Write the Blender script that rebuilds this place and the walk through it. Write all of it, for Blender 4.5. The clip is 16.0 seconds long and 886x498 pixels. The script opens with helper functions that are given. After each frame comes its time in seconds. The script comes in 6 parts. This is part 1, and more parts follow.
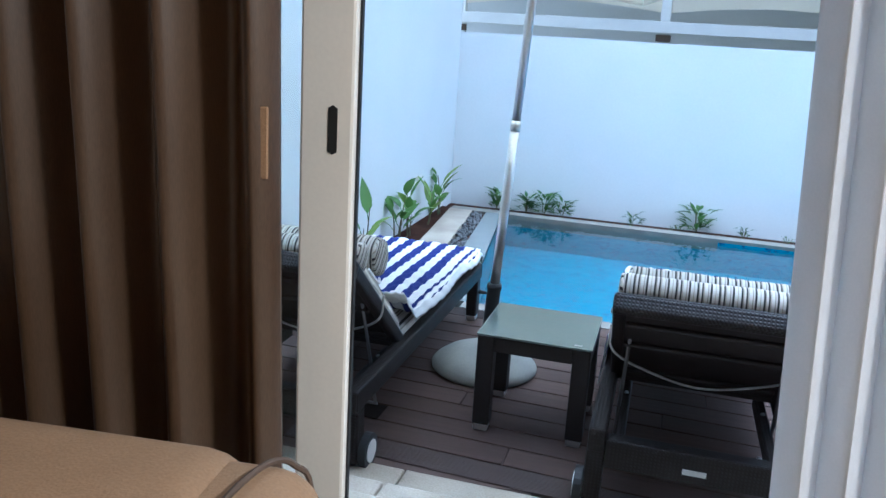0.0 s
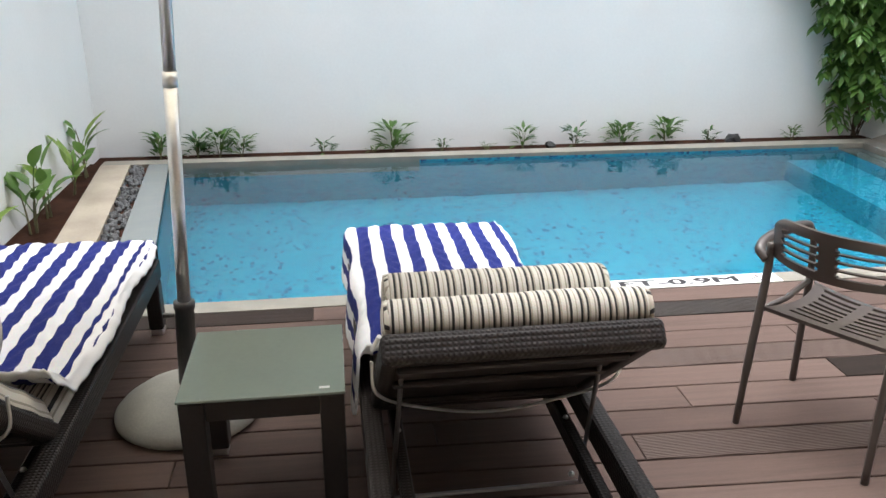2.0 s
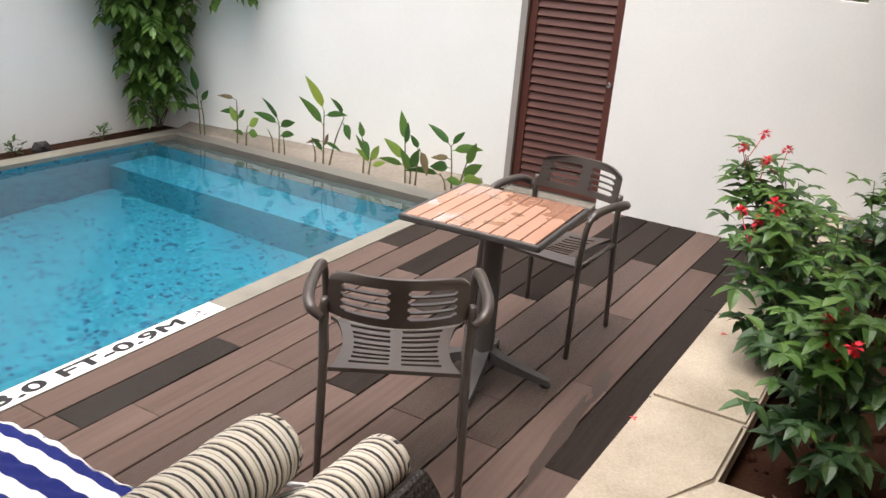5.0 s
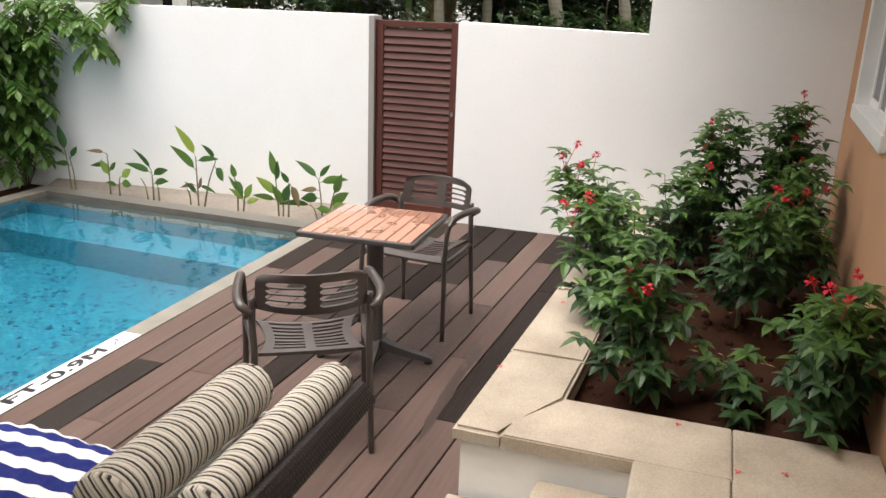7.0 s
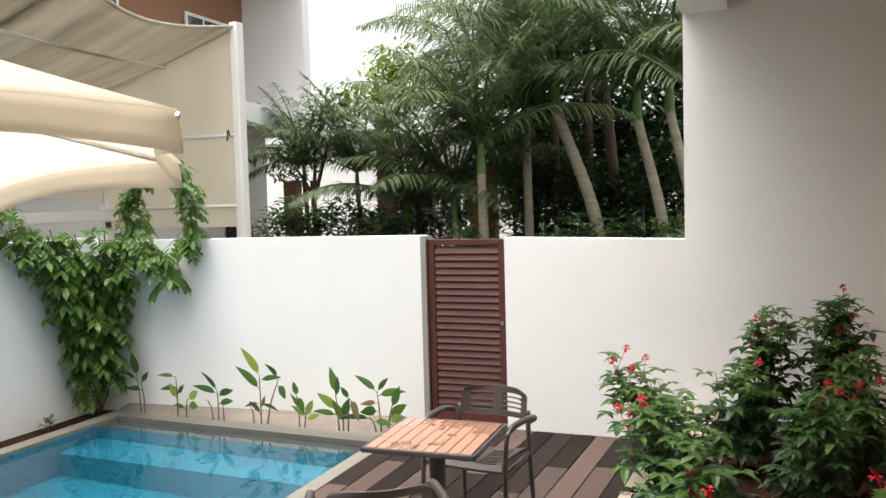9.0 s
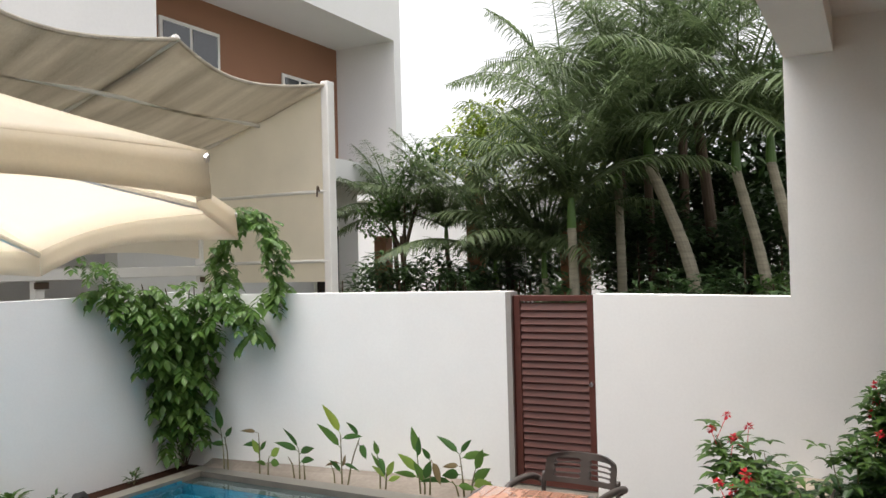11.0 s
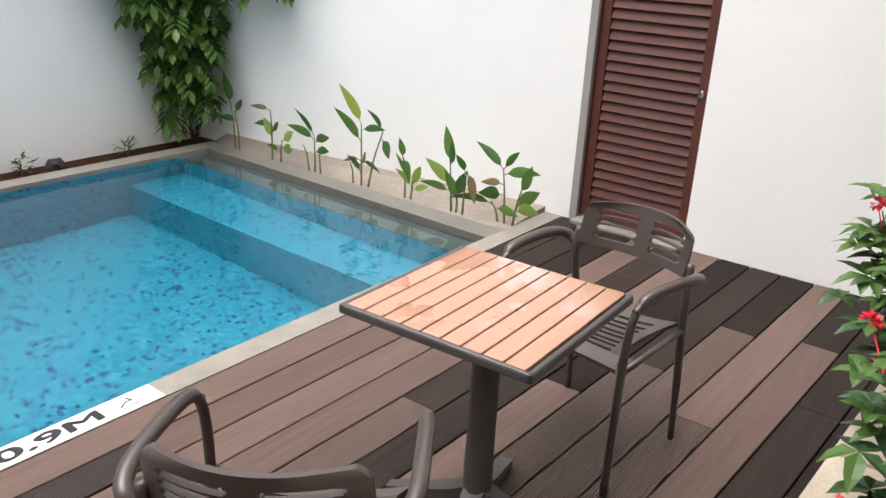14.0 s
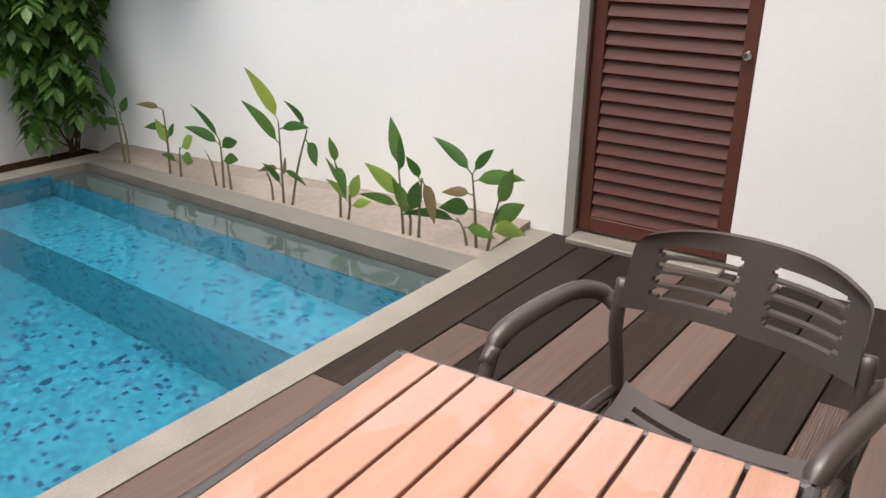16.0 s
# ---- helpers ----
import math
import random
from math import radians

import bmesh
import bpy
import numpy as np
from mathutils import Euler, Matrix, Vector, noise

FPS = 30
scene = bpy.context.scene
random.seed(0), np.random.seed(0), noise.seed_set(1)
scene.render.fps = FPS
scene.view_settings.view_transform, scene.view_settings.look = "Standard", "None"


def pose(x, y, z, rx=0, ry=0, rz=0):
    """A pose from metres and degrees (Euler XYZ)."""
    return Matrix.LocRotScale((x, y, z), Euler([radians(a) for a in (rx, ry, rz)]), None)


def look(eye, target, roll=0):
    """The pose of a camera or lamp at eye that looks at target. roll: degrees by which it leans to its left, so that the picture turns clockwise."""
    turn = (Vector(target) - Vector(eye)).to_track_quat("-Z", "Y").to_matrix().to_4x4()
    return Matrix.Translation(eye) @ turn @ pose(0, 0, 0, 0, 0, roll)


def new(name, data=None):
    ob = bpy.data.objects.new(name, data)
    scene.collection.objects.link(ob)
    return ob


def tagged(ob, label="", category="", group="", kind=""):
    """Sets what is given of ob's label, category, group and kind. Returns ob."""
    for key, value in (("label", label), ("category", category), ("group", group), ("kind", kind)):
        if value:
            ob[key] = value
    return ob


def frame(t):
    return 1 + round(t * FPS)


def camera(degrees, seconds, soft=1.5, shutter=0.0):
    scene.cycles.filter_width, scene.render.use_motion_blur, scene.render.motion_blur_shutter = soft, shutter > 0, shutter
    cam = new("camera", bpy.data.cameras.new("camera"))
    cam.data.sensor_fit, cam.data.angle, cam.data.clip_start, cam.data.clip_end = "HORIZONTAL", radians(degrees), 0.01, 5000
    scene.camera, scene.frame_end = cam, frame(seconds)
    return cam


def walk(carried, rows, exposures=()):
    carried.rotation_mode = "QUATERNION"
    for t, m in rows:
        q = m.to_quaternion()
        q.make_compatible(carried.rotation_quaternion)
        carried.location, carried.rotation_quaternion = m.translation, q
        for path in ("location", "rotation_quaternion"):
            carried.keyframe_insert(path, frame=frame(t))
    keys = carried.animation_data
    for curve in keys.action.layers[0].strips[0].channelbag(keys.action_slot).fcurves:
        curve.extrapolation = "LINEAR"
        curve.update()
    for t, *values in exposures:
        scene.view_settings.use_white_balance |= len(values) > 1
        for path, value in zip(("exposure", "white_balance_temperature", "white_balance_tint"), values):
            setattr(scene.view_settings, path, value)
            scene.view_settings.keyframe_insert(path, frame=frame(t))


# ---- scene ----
cam = camera(57.1, 16.0)
PATH = [
    (0, (1.198, 1.214, 1.625), (0.685, 3.082, 1.124), 3.5),
    (0.5, (1.093, 1.418, 1.636), (0.814, 3.325, 1.104), 1.7),
    (1, (1.058, 1.731, 1.646), (0.903, 3.644, 1.082), -0.2),
    (1.5, (1.013, 2.015, 1.645), (0.995, 3.918, 1.028), -0.4),
    (2, (0.983, 2.268, 1.656), (1.238, 4.123, 0.955), 0.1),
    (2.5, (1.053, 2.527, 1.632), (1.503, 4.314, 0.854), 1.4),
    (3, (1.111, 2.726, 1.633), (1.793, 4.428, 0.833), 2.5),
    (3.5, (1.064, 2.974, 1.621), (2.119, 4.484, 0.841), 4.2),
    (4, (0.965, 3.184, 1.62), (2.307, 4.455, 0.855), 5.9),
    (4.5, (0.815, 3.334, 1.63), (2.357, 4.368, 0.887), 5.0),
    (4.7, (0.736, 3.337, 1.672), (2.331, 4.3, 0.945), 5.0),
    (6.8, (-0.073, 3.111, 1.841), (1.731, 3.743, 1.255), 2.1),
    (7, (-0.121, 3.115, 1.838), (1.697, 3.7, 1.245), 2.1),
    (7.5, (-0.271, 3.08, 1.867), (1.566, 3.605, 1.274), 1.9),
    (8, (-0.32, 3.056, 1.887), (1.547, 3.566, 1.385), 1.2),
    (8.5, (-0.365, 3.007, 1.923), (1.521, 3.604, 1.626), -0.6),
    (9, (-0.341, 3.062, 1.93), (1.517, 3.794, 1.824), -1.5),
    (9.5, (-0.32, 3.072, 1.927), (1.48, 3.942, 1.987), -1.2),
    (11.8, (0.19, 3.115, 1.908), (1.942, 4.08, 1.904), -1.1),
    (12, (0.302, 3.159, 1.845), (2.084, 4.062, 1.753), -0.3),
    (12.5, (0.674, 3.177, 1.784), (2.475, 3.975, 1.441), 1.7),
    (13, (1.057, 3.208, 1.752), (2.782, 4.087, 1.25), 3.3),
    (13.5, (1.405, 3.356, 1.72), (2.971, 4.432, 1.095), 3.3),
    (14, (1.775, 3.523, 1.685), (3.269, 4.64, 0.962), 2.9),
    (14.5, (2.071, 3.736, 1.559), (3.583, 4.852, 0.876), 3.5),
    (15, (2.354, 3.961, 1.419), (3.894, 5.086, 0.816), 2.4),
    (15.5, (2.595, 4.19, 1.305), (4.168, 5.264, 0.694), 0.6),
    (16, (2.922, 4.278, 1.325), (4.464, 5.336, 0.61), 1.0),
]
EXPOSURES = [(0.0, 1.9, 4450, 3), (1.0, 1.85, 5000, 6), (1.8, 1.85, 5900, 9), (2.5, 1.85, 6750, 11), (3.6, 1.7, 6750, 13), (4.5, 1.55, 6750, 13), (7.0, 1.6, 6800, 13), (8.0, 1.75, 6800, 13), (8.5, 1.85, 6750, 11), (9.0, 1.6, 6700, 11), (9.5, 1.2, 6700, 12), (12.5, 1.5, 6600, 12), (13.2, 1.65, 6500, 13), (14.5, 1.55, 6600, 13), (16.0, 1.42, 6750, 15)]
walk(cam, [(t, look(eye, target, roll)) for t, eye, target, roll in PATH], EXPOSURES)

# ---- light ----
world = bpy.data.worlds.new("sky")
scene.world = world
world.use_nodes = True
wn, wl = world.node_tree.nodes, world.node_tree.links
sky = wn.new("ShaderNodeTexSky")
sky.sky_type, sky.sun_disc, sky.sun_elevation, sky.sun_rotation = "NISHITA", False, radians(77), radians(-50)
sky.dust_density, sky.air_density = 4.0, 1.0
soft_sky = wn.new("ShaderNodeHueSaturation")
soft_sky.inputs["Saturation"].default_value = 0.16
wl.new(sky.outputs["Color"], soft_sky.inputs["Color"])
wl.new(soft_sky.outputs["Color"], wn["Background"].inputs["Color"])
wn["Background"].inputs["Strength"].default_value = 0.15
sun = new("sun", bpy.data.lights.new("sun", "SUN"))
sun.data.energy, sun.data.angle, sun.data.color = 1.1, radians(70), (1.0, 0.97, 0.93)
sun.matrix_world = look((1.2, 6.7, 9.7), (3, 5.2, 0))


# ---- building helpers ----
def ground_empty(name, m, label, category, group="", kind=""):
    ob = new(name)
    ob.empty_display_size = 0.1
    ob.matrix_basis = m
    return tagged(ob, label, category, group, kind)


def part(name, bm, material, parent=None, label="", m=None, smooth=False):
    me = bpy.data.meshes.new(name)
    bmesh.ops.recalc_face_normals(bm, faces=bm.faces)
    bm.to_mesh(me)
    bm.free()
    me.materials.append(material)
    if smooth:
        me.polygons.foreach_set("use_smooth", [True] * len(me.polygons))
    ob = new(name, me)
    if parent:
        ob.parent = parent
    if m:
        ob.matrix_basis = m
    return tagged(ob, label)


def add_box(bm, x0, x1, y0, y1, z0, z1, bevel=0.0, seg=1, m=None):
    r = bmesh.ops.create_cube(bm, size=1.0)
    vs = r["verts"]
    for v in vs:
        v.co = Vector(((x0 + x1) / 2 + v.co.x * (x1 - x0), (y0 + y1) / 2 + v.co.y * (y1 - y0), (z0 + z1) / 2 + v.co.z * (z1 - z0)))
    if m:
        bmesh.ops.transform(bm, matrix=m, verts=vs)
    if bevel:
        es = {e for v in vs for e in v.link_edges}
        bmesh.ops.bevel(bm, geom=list(es), offset=bevel, segments=seg, affect="EDGES", profile=0.5)
    return bm


def box(x0, x1, y0, y1, z0, z1, bevel=0.0, seg=1, m=None):
    return add_box(bmesh.new(), x0, x1, y0, y1, z0, z1, bevel, seg, m)


def add_tube(bm, pts, radius, n=8, cap=True):
    """A round bar along points; radius is a number or one per point."""
    pts = [Vector(p) for p in pts]
    radii = radius if isinstance(radius, (list, tuple)) else [radius] * len(pts)
    rings, side = [], None
    for i, p in enumerate(pts):
        d = (pts[min(i + 1, len(pts) - 1)] - pts[max(i - 1, 0)]).normalized()
        if side is None:
            side = d.orthogonal().normalized()
        side = (side - d * side.dot(d)).normalized()
        up = d.cross(side)
        rings.append([bm.verts.new(p + radii[i] * (math.cos(a) * side + math.sin(a) * up)) for a in [2 * math.pi * k / n for k in range(n)]])
    for a, b in zip(rings, rings[1:]):
        for k in range(n):
            bm.faces.new((a[k], a[(k + 1) % n], b[(k + 1) % n], b[k]))
    if cap:
        bm.faces.new(rings[0][::-1])
        bm.faces.new(rings[-1])
    return bm


def tube(pts, radius, n=8):
    return add_tube(bmesh.new(), pts, radius, n)


def curve_pts(pts, n=8):
    """Catmull-Rom through the points."""
    p = [Vector(q) for q in pts]
    p = [2 * p[0] - p[1]] + p + [2 * p[-1] - p[-2]]
    out = []
    for i in range(1, len(p) - 2):
        for k in range(n):
            t = k / n
            out.append(0.5 * ((2 * p[i]) + (p[i + 1] - p[i - 1]) * t + (2 * p[i - 1] - 5 * p[i] + 4 * p[i + 1] - p[i + 2]) * t * t + (3 * p[i] - p[i - 1] - 3 * p[i + 1] + p[i + 2]) * t ** 3))
    return out + [p[-2]]


def add_shell(bm, f, u0, u1, v0, v1, nu, nv, off):
    """A closed slab over the surface f(u, v), as thick as the vector off (or off(u, v))."""
    top, low = [], []
    for i in range(nu + 1):
        u = u0 + (u1 - u0) * i / nu
        a, b = [], []
        for j in range(nv + 1):
            v = v0 + (v1 - v0) * j / nv
            p = Vector(f(u, v))
            o = off(u, v) if callable(off) else Vector(off)
            a.append(bm.verts.new(p))
            b.append(bm.verts.new(p + o))
        top.append(a)
        low.append(b)
    for i in range(nu):
        for j in range(nv):
            bm.faces.new((top[i][j], top[i + 1][j], top[i + 1][j + 1], top[i][j + 1]))
            bm.faces.new((low[i][j], low[i][j + 1], low[i + 1][j + 1], low[i + 1][j]))
    for i in range(nu):
        bm.faces.new((top[i][0], low[i][0], low[i + 1][0], top[i + 1][0]))
        bm.faces.new((top[i][nv], top[i + 1][nv], low[i + 1][nv], low[i][nv]))
    for j in range(nv):
        bm.faces.new((top[0][j], top[0][j + 1], low[0][j + 1], low[0][j]))
        bm.faces.new((top[nu][j], low[nu][j], low[nu][j + 1], top[nu][j + 1]))
    return bm


def add_lathe(bm, profile, n=32, centre=(0, 0)):
    rings = []
    for r, z in profile:
        rings.append([bm.verts.new((centre[0] + r * math.cos(2 * math.pi * k / n), centre[1] + r * math.sin(2 * math.pi * k / n), z)) for k in range(n)])
    for a, b in zip(rings, rings[1:]):
        for k in range(n):
            bm.faces.new((a[k], a[(k + 1) % n], b[(k + 1) % n], b[k]))
    bm.faces.new(rings[0][::-1])
    bm.faces.new(rings[-1])
    return bm


def add_prism(bm, outline, z0, z1):
    """An upright prism over a plan outline."""
    a = [bm.verts.new((x, y, z0)) for x, y in outline]
    b = [bm.verts.new((x, y, z1)) for x, y in outline]
    n = len(a)
    for k in range(n):
        bm.faces.new((a[k], a[(k + 1) % n], b[(k + 1) % n], b[k]))
    bm.faces.new(a[::-1])
    bm.faces.new(b)
    return bm


def prism(outline, z0, z1):
    return add_prism(bmesh.new(), outline, z0, z1)


def add_leaf(bm, base, way, length, width, droop=0.3, fold=0.15, seg=4, side=None):
    """A pointed leaf blade, folded along its midrib and bending down towards the tip."""
    base, way = Vector(base), Vector(way).normalized()
    side = (Vector(side) if side is not None else way.cross(Vector((0, 0, 1))))
    side = side.normalized() if side.length > 1e-3 else Vector((1, 0, 0))
    up = side.cross(way).normalized()
    mids, lefts, rights = [], [], []
    p, d = base.copy(), way.copy()
    for i in range(seg + 1):
        t = i / seg
        w = width * 0.5 * math.sin(math.pi * min(1, 0.06 + 0.94 * t) ** 0.8) if i < seg else 0.0
        mids.append(bm.verts.new(p))
        if 0 < i < seg:
            lefts.append(bm.verts.new(p + side * w + up * w * fold * 2))
            rights.append(bm.verts.new(p - side * w + up * w * fold * 2))
        d = (d + Vector((0, 0, -droop / seg))).normalized()
        p = p + d * (length / seg)
    for edge in (lefts, rights):
        bm.faces.new((mids[0], mids[1], edge[0]))
        for i in range(len(edge) - 1):
            bm.faces.new((mids[i + 1], mids[i + 2], edge[i + 1], edge[i]))
        bm.faces.new((mids[seg - 1], mids[seg], edge[-1]))


def add_text(body, size, material, parent, m, name="lettering", label=""):
    cu = bpy.data.curves.new(name, "FONT")
    cu.body, cu.size, cu.extrude, cu.offset = body, size, 0.0008, 0.0
    cu.align_x, cu.align_y = "LEFT", "BOTTOM"
    tmp = bpy.data.objects.new(name, cu)
    scene.collection.objects.link(tmp)
    me = bpy.data.meshes.new_from_object(tmp.evaluated_get(bpy.context.evaluated_depsgraph_get()))
    bpy.data.objects.remove(tmp)
    me.materials.clear()
    me.materials.append(material)
    ob = new(name, me)
    ob.parent = parent
    ob.matrix_basis = m
    return tagged(ob, label)


# ---- materials ----
def surface(name, base, rough=0.6, metal=0.0, vary=0.12, scale=6.0, fine=60.0, bump=0.15, second=None, spec=None, trans=0.0, coat=0.0, per_object=0.0, stretch=(1, 1, 1), where="Object", ribs=0.0):
    """A worn surface: colour varied at two scales, roughness varied, and a fine relief. per_object: how far pieces differ."""
    m = bpy.data.materials.new(name)
    m.use_nodes = True
    n, l = m.node_tree.nodes, m.node_tree.links
    b = n["Principled BSDF"]
    b.inputs["Metallic"].default_value = metal
    if spec is not None:
        b.inputs["Specular IOR Level"].default_value = spec
    b.inputs["Coat Weight"].default_value = coat
    tc = n.new("ShaderNodeTexCoord")
    mp = n.new("ShaderNodeMapping")
    mp.inputs["Scale"].default_value = stretch
    l.new(tc.outputs[where], mp.inputs["Vector"])
    big, small = n.new("ShaderNodeTexNoise"), n.new("ShaderNodeTexNoise")
    big.inputs["Scale"].default_value, big.inputs["Detail"].default_value = scale, 5
    small.inputs["Scale"].default_value, small.inputs["Detail"].default_value = fine, 6
    l.new(mp.outputs["Vector"], big.inputs["Vector"])
    l.new(mp.outputs["Vector"], small.inputs["Vector"])
    mixf = n.new("ShaderNodeMath")
    mixf.operation = "MULTIPLY_ADD"
    mixf.inputs[1].default_value, mixf.inputs[2].default_value = 0.4, 0.0
    l.new(small.outputs["Fac"], mixf.inputs[0])
    addf = n.new("ShaderNodeMath")
    addf.operation = "MULTIPLY_ADD"
    addf.inputs[1].default_value = 0.6
    l.new(big.outputs["Fac"], addf.inputs[0])
    l.new(mixf.outputs[0], addf.inputs[2])
    ramp = n.new("ShaderNodeMapRange")
    ramp.inputs["From Min"].default_value, ramp.inputs["From Max"].default_value = 0.3, 0.7
    l.new(addf.outputs[0], ramp.inputs["Value"])
    mix = n.new("ShaderNodeMix")
    mix.data_type = "RGBA"
    lo = second or tuple(c * (1 - vary) for c in base)
    hi = base if second else tuple(min(1, c * (1 + vary)) for c in base)
    mix.inputs["A"].default_value, mix.inputs["B"].default_value = (*lo, 1), (*hi, 1)
    l.new(ramp.outputs["Result"], mix.inputs["Factor"])
    colour = mix.outputs["Result"]
    if per_object:
        oi, hs = n.new("ShaderNodeObjectInfo"), n.new("ShaderNodeHueSaturation")
        mr = n.new("ShaderNodeMapRange")
        mr.inputs["To Min"].default_value, mr.inputs["To Max"].default_value = 1 - per_object, 1 + per_object
        l.new(oi.outputs["Random"], mr.inputs["Value"])
        l.new(mr.outputs["Result"], hs.inputs["Value"])
        l.new(colour, hs.inputs["Color"])
        colour = hs.outputs["Color"]
    l.new(colour, b.inputs["Base Color"])
    rr = n.new("ShaderNodeMapRange")
    rr.inputs["To Min"].default_value, rr.inputs["To Max"].default_value = max(0.02, rough - 0.08), min(1, rough + 0.08)
    l.new(big.outputs["Fac"], rr.inputs["Value"])
    l.new(rr.outputs["Result"], b.inputs["Roughness"])
    if bump:
        bp = n.new("ShaderNodeBump")
        bp.inputs["Strength"].default_value, bp.inputs["Distance"].default_value = bump, 0.004
        height = addf.outputs[0]
        if ribs:
            sep = n.new("ShaderNodeSeparateXYZ")
            l.new(tc.outputs[where], sep.inputs[0])
            wave = math_node(n, l, "SINE", math_node(n, l, "MULTIPLY", sep.outputs["Y"], 2 * math.pi / ribs))
            height = math_node(n, l, "ADD", height, math_node(n, l, "MULTIPLY", wave, 0.7))
        l.new(height, bp.inputs["Height"])
        l.new(bp.outputs["Normal"], b.inputs["Normal"])
    if trans:
        t = n.new("ShaderNodeBsdfTranslucent")
        ms = n.new("ShaderNodeMixShader")
        ms.inputs[0].default_value = trans
        l.new(colour, t.inputs["Color"])
        l.new(b.outputs[0], ms.inputs[1])
        l.new(t.outputs[0], ms.inputs[2])
        l.new(ms.outputs[0], n["Material Output"].inputs["Surface"])
    return m


def math_node(n, l, op, a, b=None, c=None):
    nd = n.new("ShaderNodeMath")
    nd.operation = op
    for k, v in enumerate((a, b, c)):
        if v is None:
            continue
        if isinstance(v, (int, float)):
            nd.inputs[k].default_value = v
        else:
            l.new(v, nd.inputs[k])
    return nd.outputs[0]


def striped(name, bands, pitch, rough=0.9, axis="X", bump_scale=220.0, bump=0.25, wobble=0.0, sheen=0.1):
    """Cloth with woven stripes: bands are (start of 1, colour)."""
    m = bpy.data.materials.new(name)
    m.use_nodes = True
    n, l = m.node_tree.nodes, m.node_tree.links
    b = n["Principled BSDF"]
    b.inputs["Roughness"].default_value = rough
    b.inputs["Sheen Weight"].default_value = sheen
    tc, sep = n.new("ShaderNodeTexCoord"), n.new("ShaderNodeSeparateXYZ")
    l.new(tc.outputs["UV" if axis == "U" else "Object"], sep.inputs[0])
    value = sep.outputs["X" if axis == "U" else axis]
    if wobble:
        nz = n.new("ShaderNodeTexNoise")
        nz.inputs["Scale"].default_value = 5.0
        l.new(tc.outputs["Object"], nz.inputs["Vector"])
        value = math_node(n, l, "ADD", value, math_node(n, l, "MULTIPLY", math_node(n, l, "SUBTRACT", nz.outputs["Fac"], 0.5), wobble))
    fr = math_node(n, l, "FRACT", math_node(n, l, "DIVIDE", value, pitch))
    cr = n.new("ShaderNodeValToRGB")
    cr.color_ramp.interpolation = "CONSTANT"
    els = cr.color_ramp.elements
    els[0].position, els[0].color = bands[0][0], (*bands[0][1], 1)
    els[1].position, els[1].color = bands[1][0], (*bands[1][1], 1)
    for p, c in bands[2:]:
        e = els.new(p)
        e.color = (*c, 1)
    l.new(fr, cr.inputs["Fac"])
    nz = n.new("ShaderNodeTexNoise")
    nz.inputs["Scale"].default_value, nz.inputs["Detail"].default_value = bump_scale, 4
    l.new(tc.outputs["Object"], nz.inputs["Vector"])
    mx = n.new("ShaderNodeMix")
    mx.data_type, mx.blend_type = "RGBA", "MULTIPLY"
    mx.inputs["Factor"].default_value = 0.35
    l.new(cr.outputs["Color"], mx.inputs["A"])
    l.new(nz.outputs["Color"], mx.inputs["B"])
    hs = n.new("ShaderNodeHueSaturation")
    hs.inputs["Value"].default_value = 1.15
    l.new(mx.outputs["Result"], hs.inputs["Color"])
    l.new(hs.outputs["Color"], b.inputs["Base Color"])
    bp = n.new("ShaderNodeBump")
    bp.inputs["Strength"].default_value, bp.inputs["Distance"].default_value = bump, 0.004
    l.new(nz.outputs["Fac"], bp.inputs["Height"])
    l.new(bp.outputs["Normal"], b.inputs["Normal"])
    return m


def woven(name, base, pitch=0.014, rough=0.45):
    """Flat plastic strands in a plain weave."""
    m = bpy.data.materials.new(name)
    m.use_nodes = True
    n, l = m.node_tree.nodes, m.node_tree.links
    b = n["Principled BSDF"]
    tc, sep = n.new("ShaderNodeTexCoord"), n.new("ShaderNodeSeparateXYZ")
    l.new(tc.outputs["Object"], sep.inputs[0])
    k = math.pi / pitch
    sx = math_node(n, l, "SINE", math_node(n, l, "MULTIPLY", sep.outputs["X"], k))
    sy = math_node(n, l, "SINE", math_node(n, l, "MULTIPLY", sep.outputs["Y"], k))
    sz = math_node(n, l, "SINE", math_node(n, l, "MULTIPLY", sep.outputs["Z"], k))
    w = math_node(n, l, "ADD", math_node(n, l, "MULTIPLY", sx, sy), math_node(n, l, "ADD", math_node(n, l, "MULTIPLY", sy, sz), math_node(n, l, "MULTIPLY", sx, sz)))
    mr = n.new("ShaderNodeMapRange")
    mr.inputs["From Min"].default_value, mr.inputs["From Max"].default_value = -1.0, 1.0
    l.new(w, mr.inputs["Value"])
    mix = n.new("ShaderNodeMix")
    mix.data_type = "RGBA"
    mix.inputs["A"].default_value, mix.inputs["B"].default_value = (*[c * 0.8 for c in base], 1), (*[c * 1.2 for c in base], 1)
    l.new(mr.outputs["Result"], mix.inputs["Factor"])
    l.new(mix.outputs["Result"], b.inputs["Base Color"])
    b.inputs["Roughness"].default_value = rough
    b.inputs["Specular IOR Level"].default_value = 0.22
    bp = n.new("ShaderNodeBump")
    bp.inputs["Strength"].default_value, bp.inputs["Distance"].default_value = 0.3, 0.003
    l.new(w, bp.inputs["Height"])
    l.new(bp.outputs["Normal"], b.inputs["Normal"])
    return m


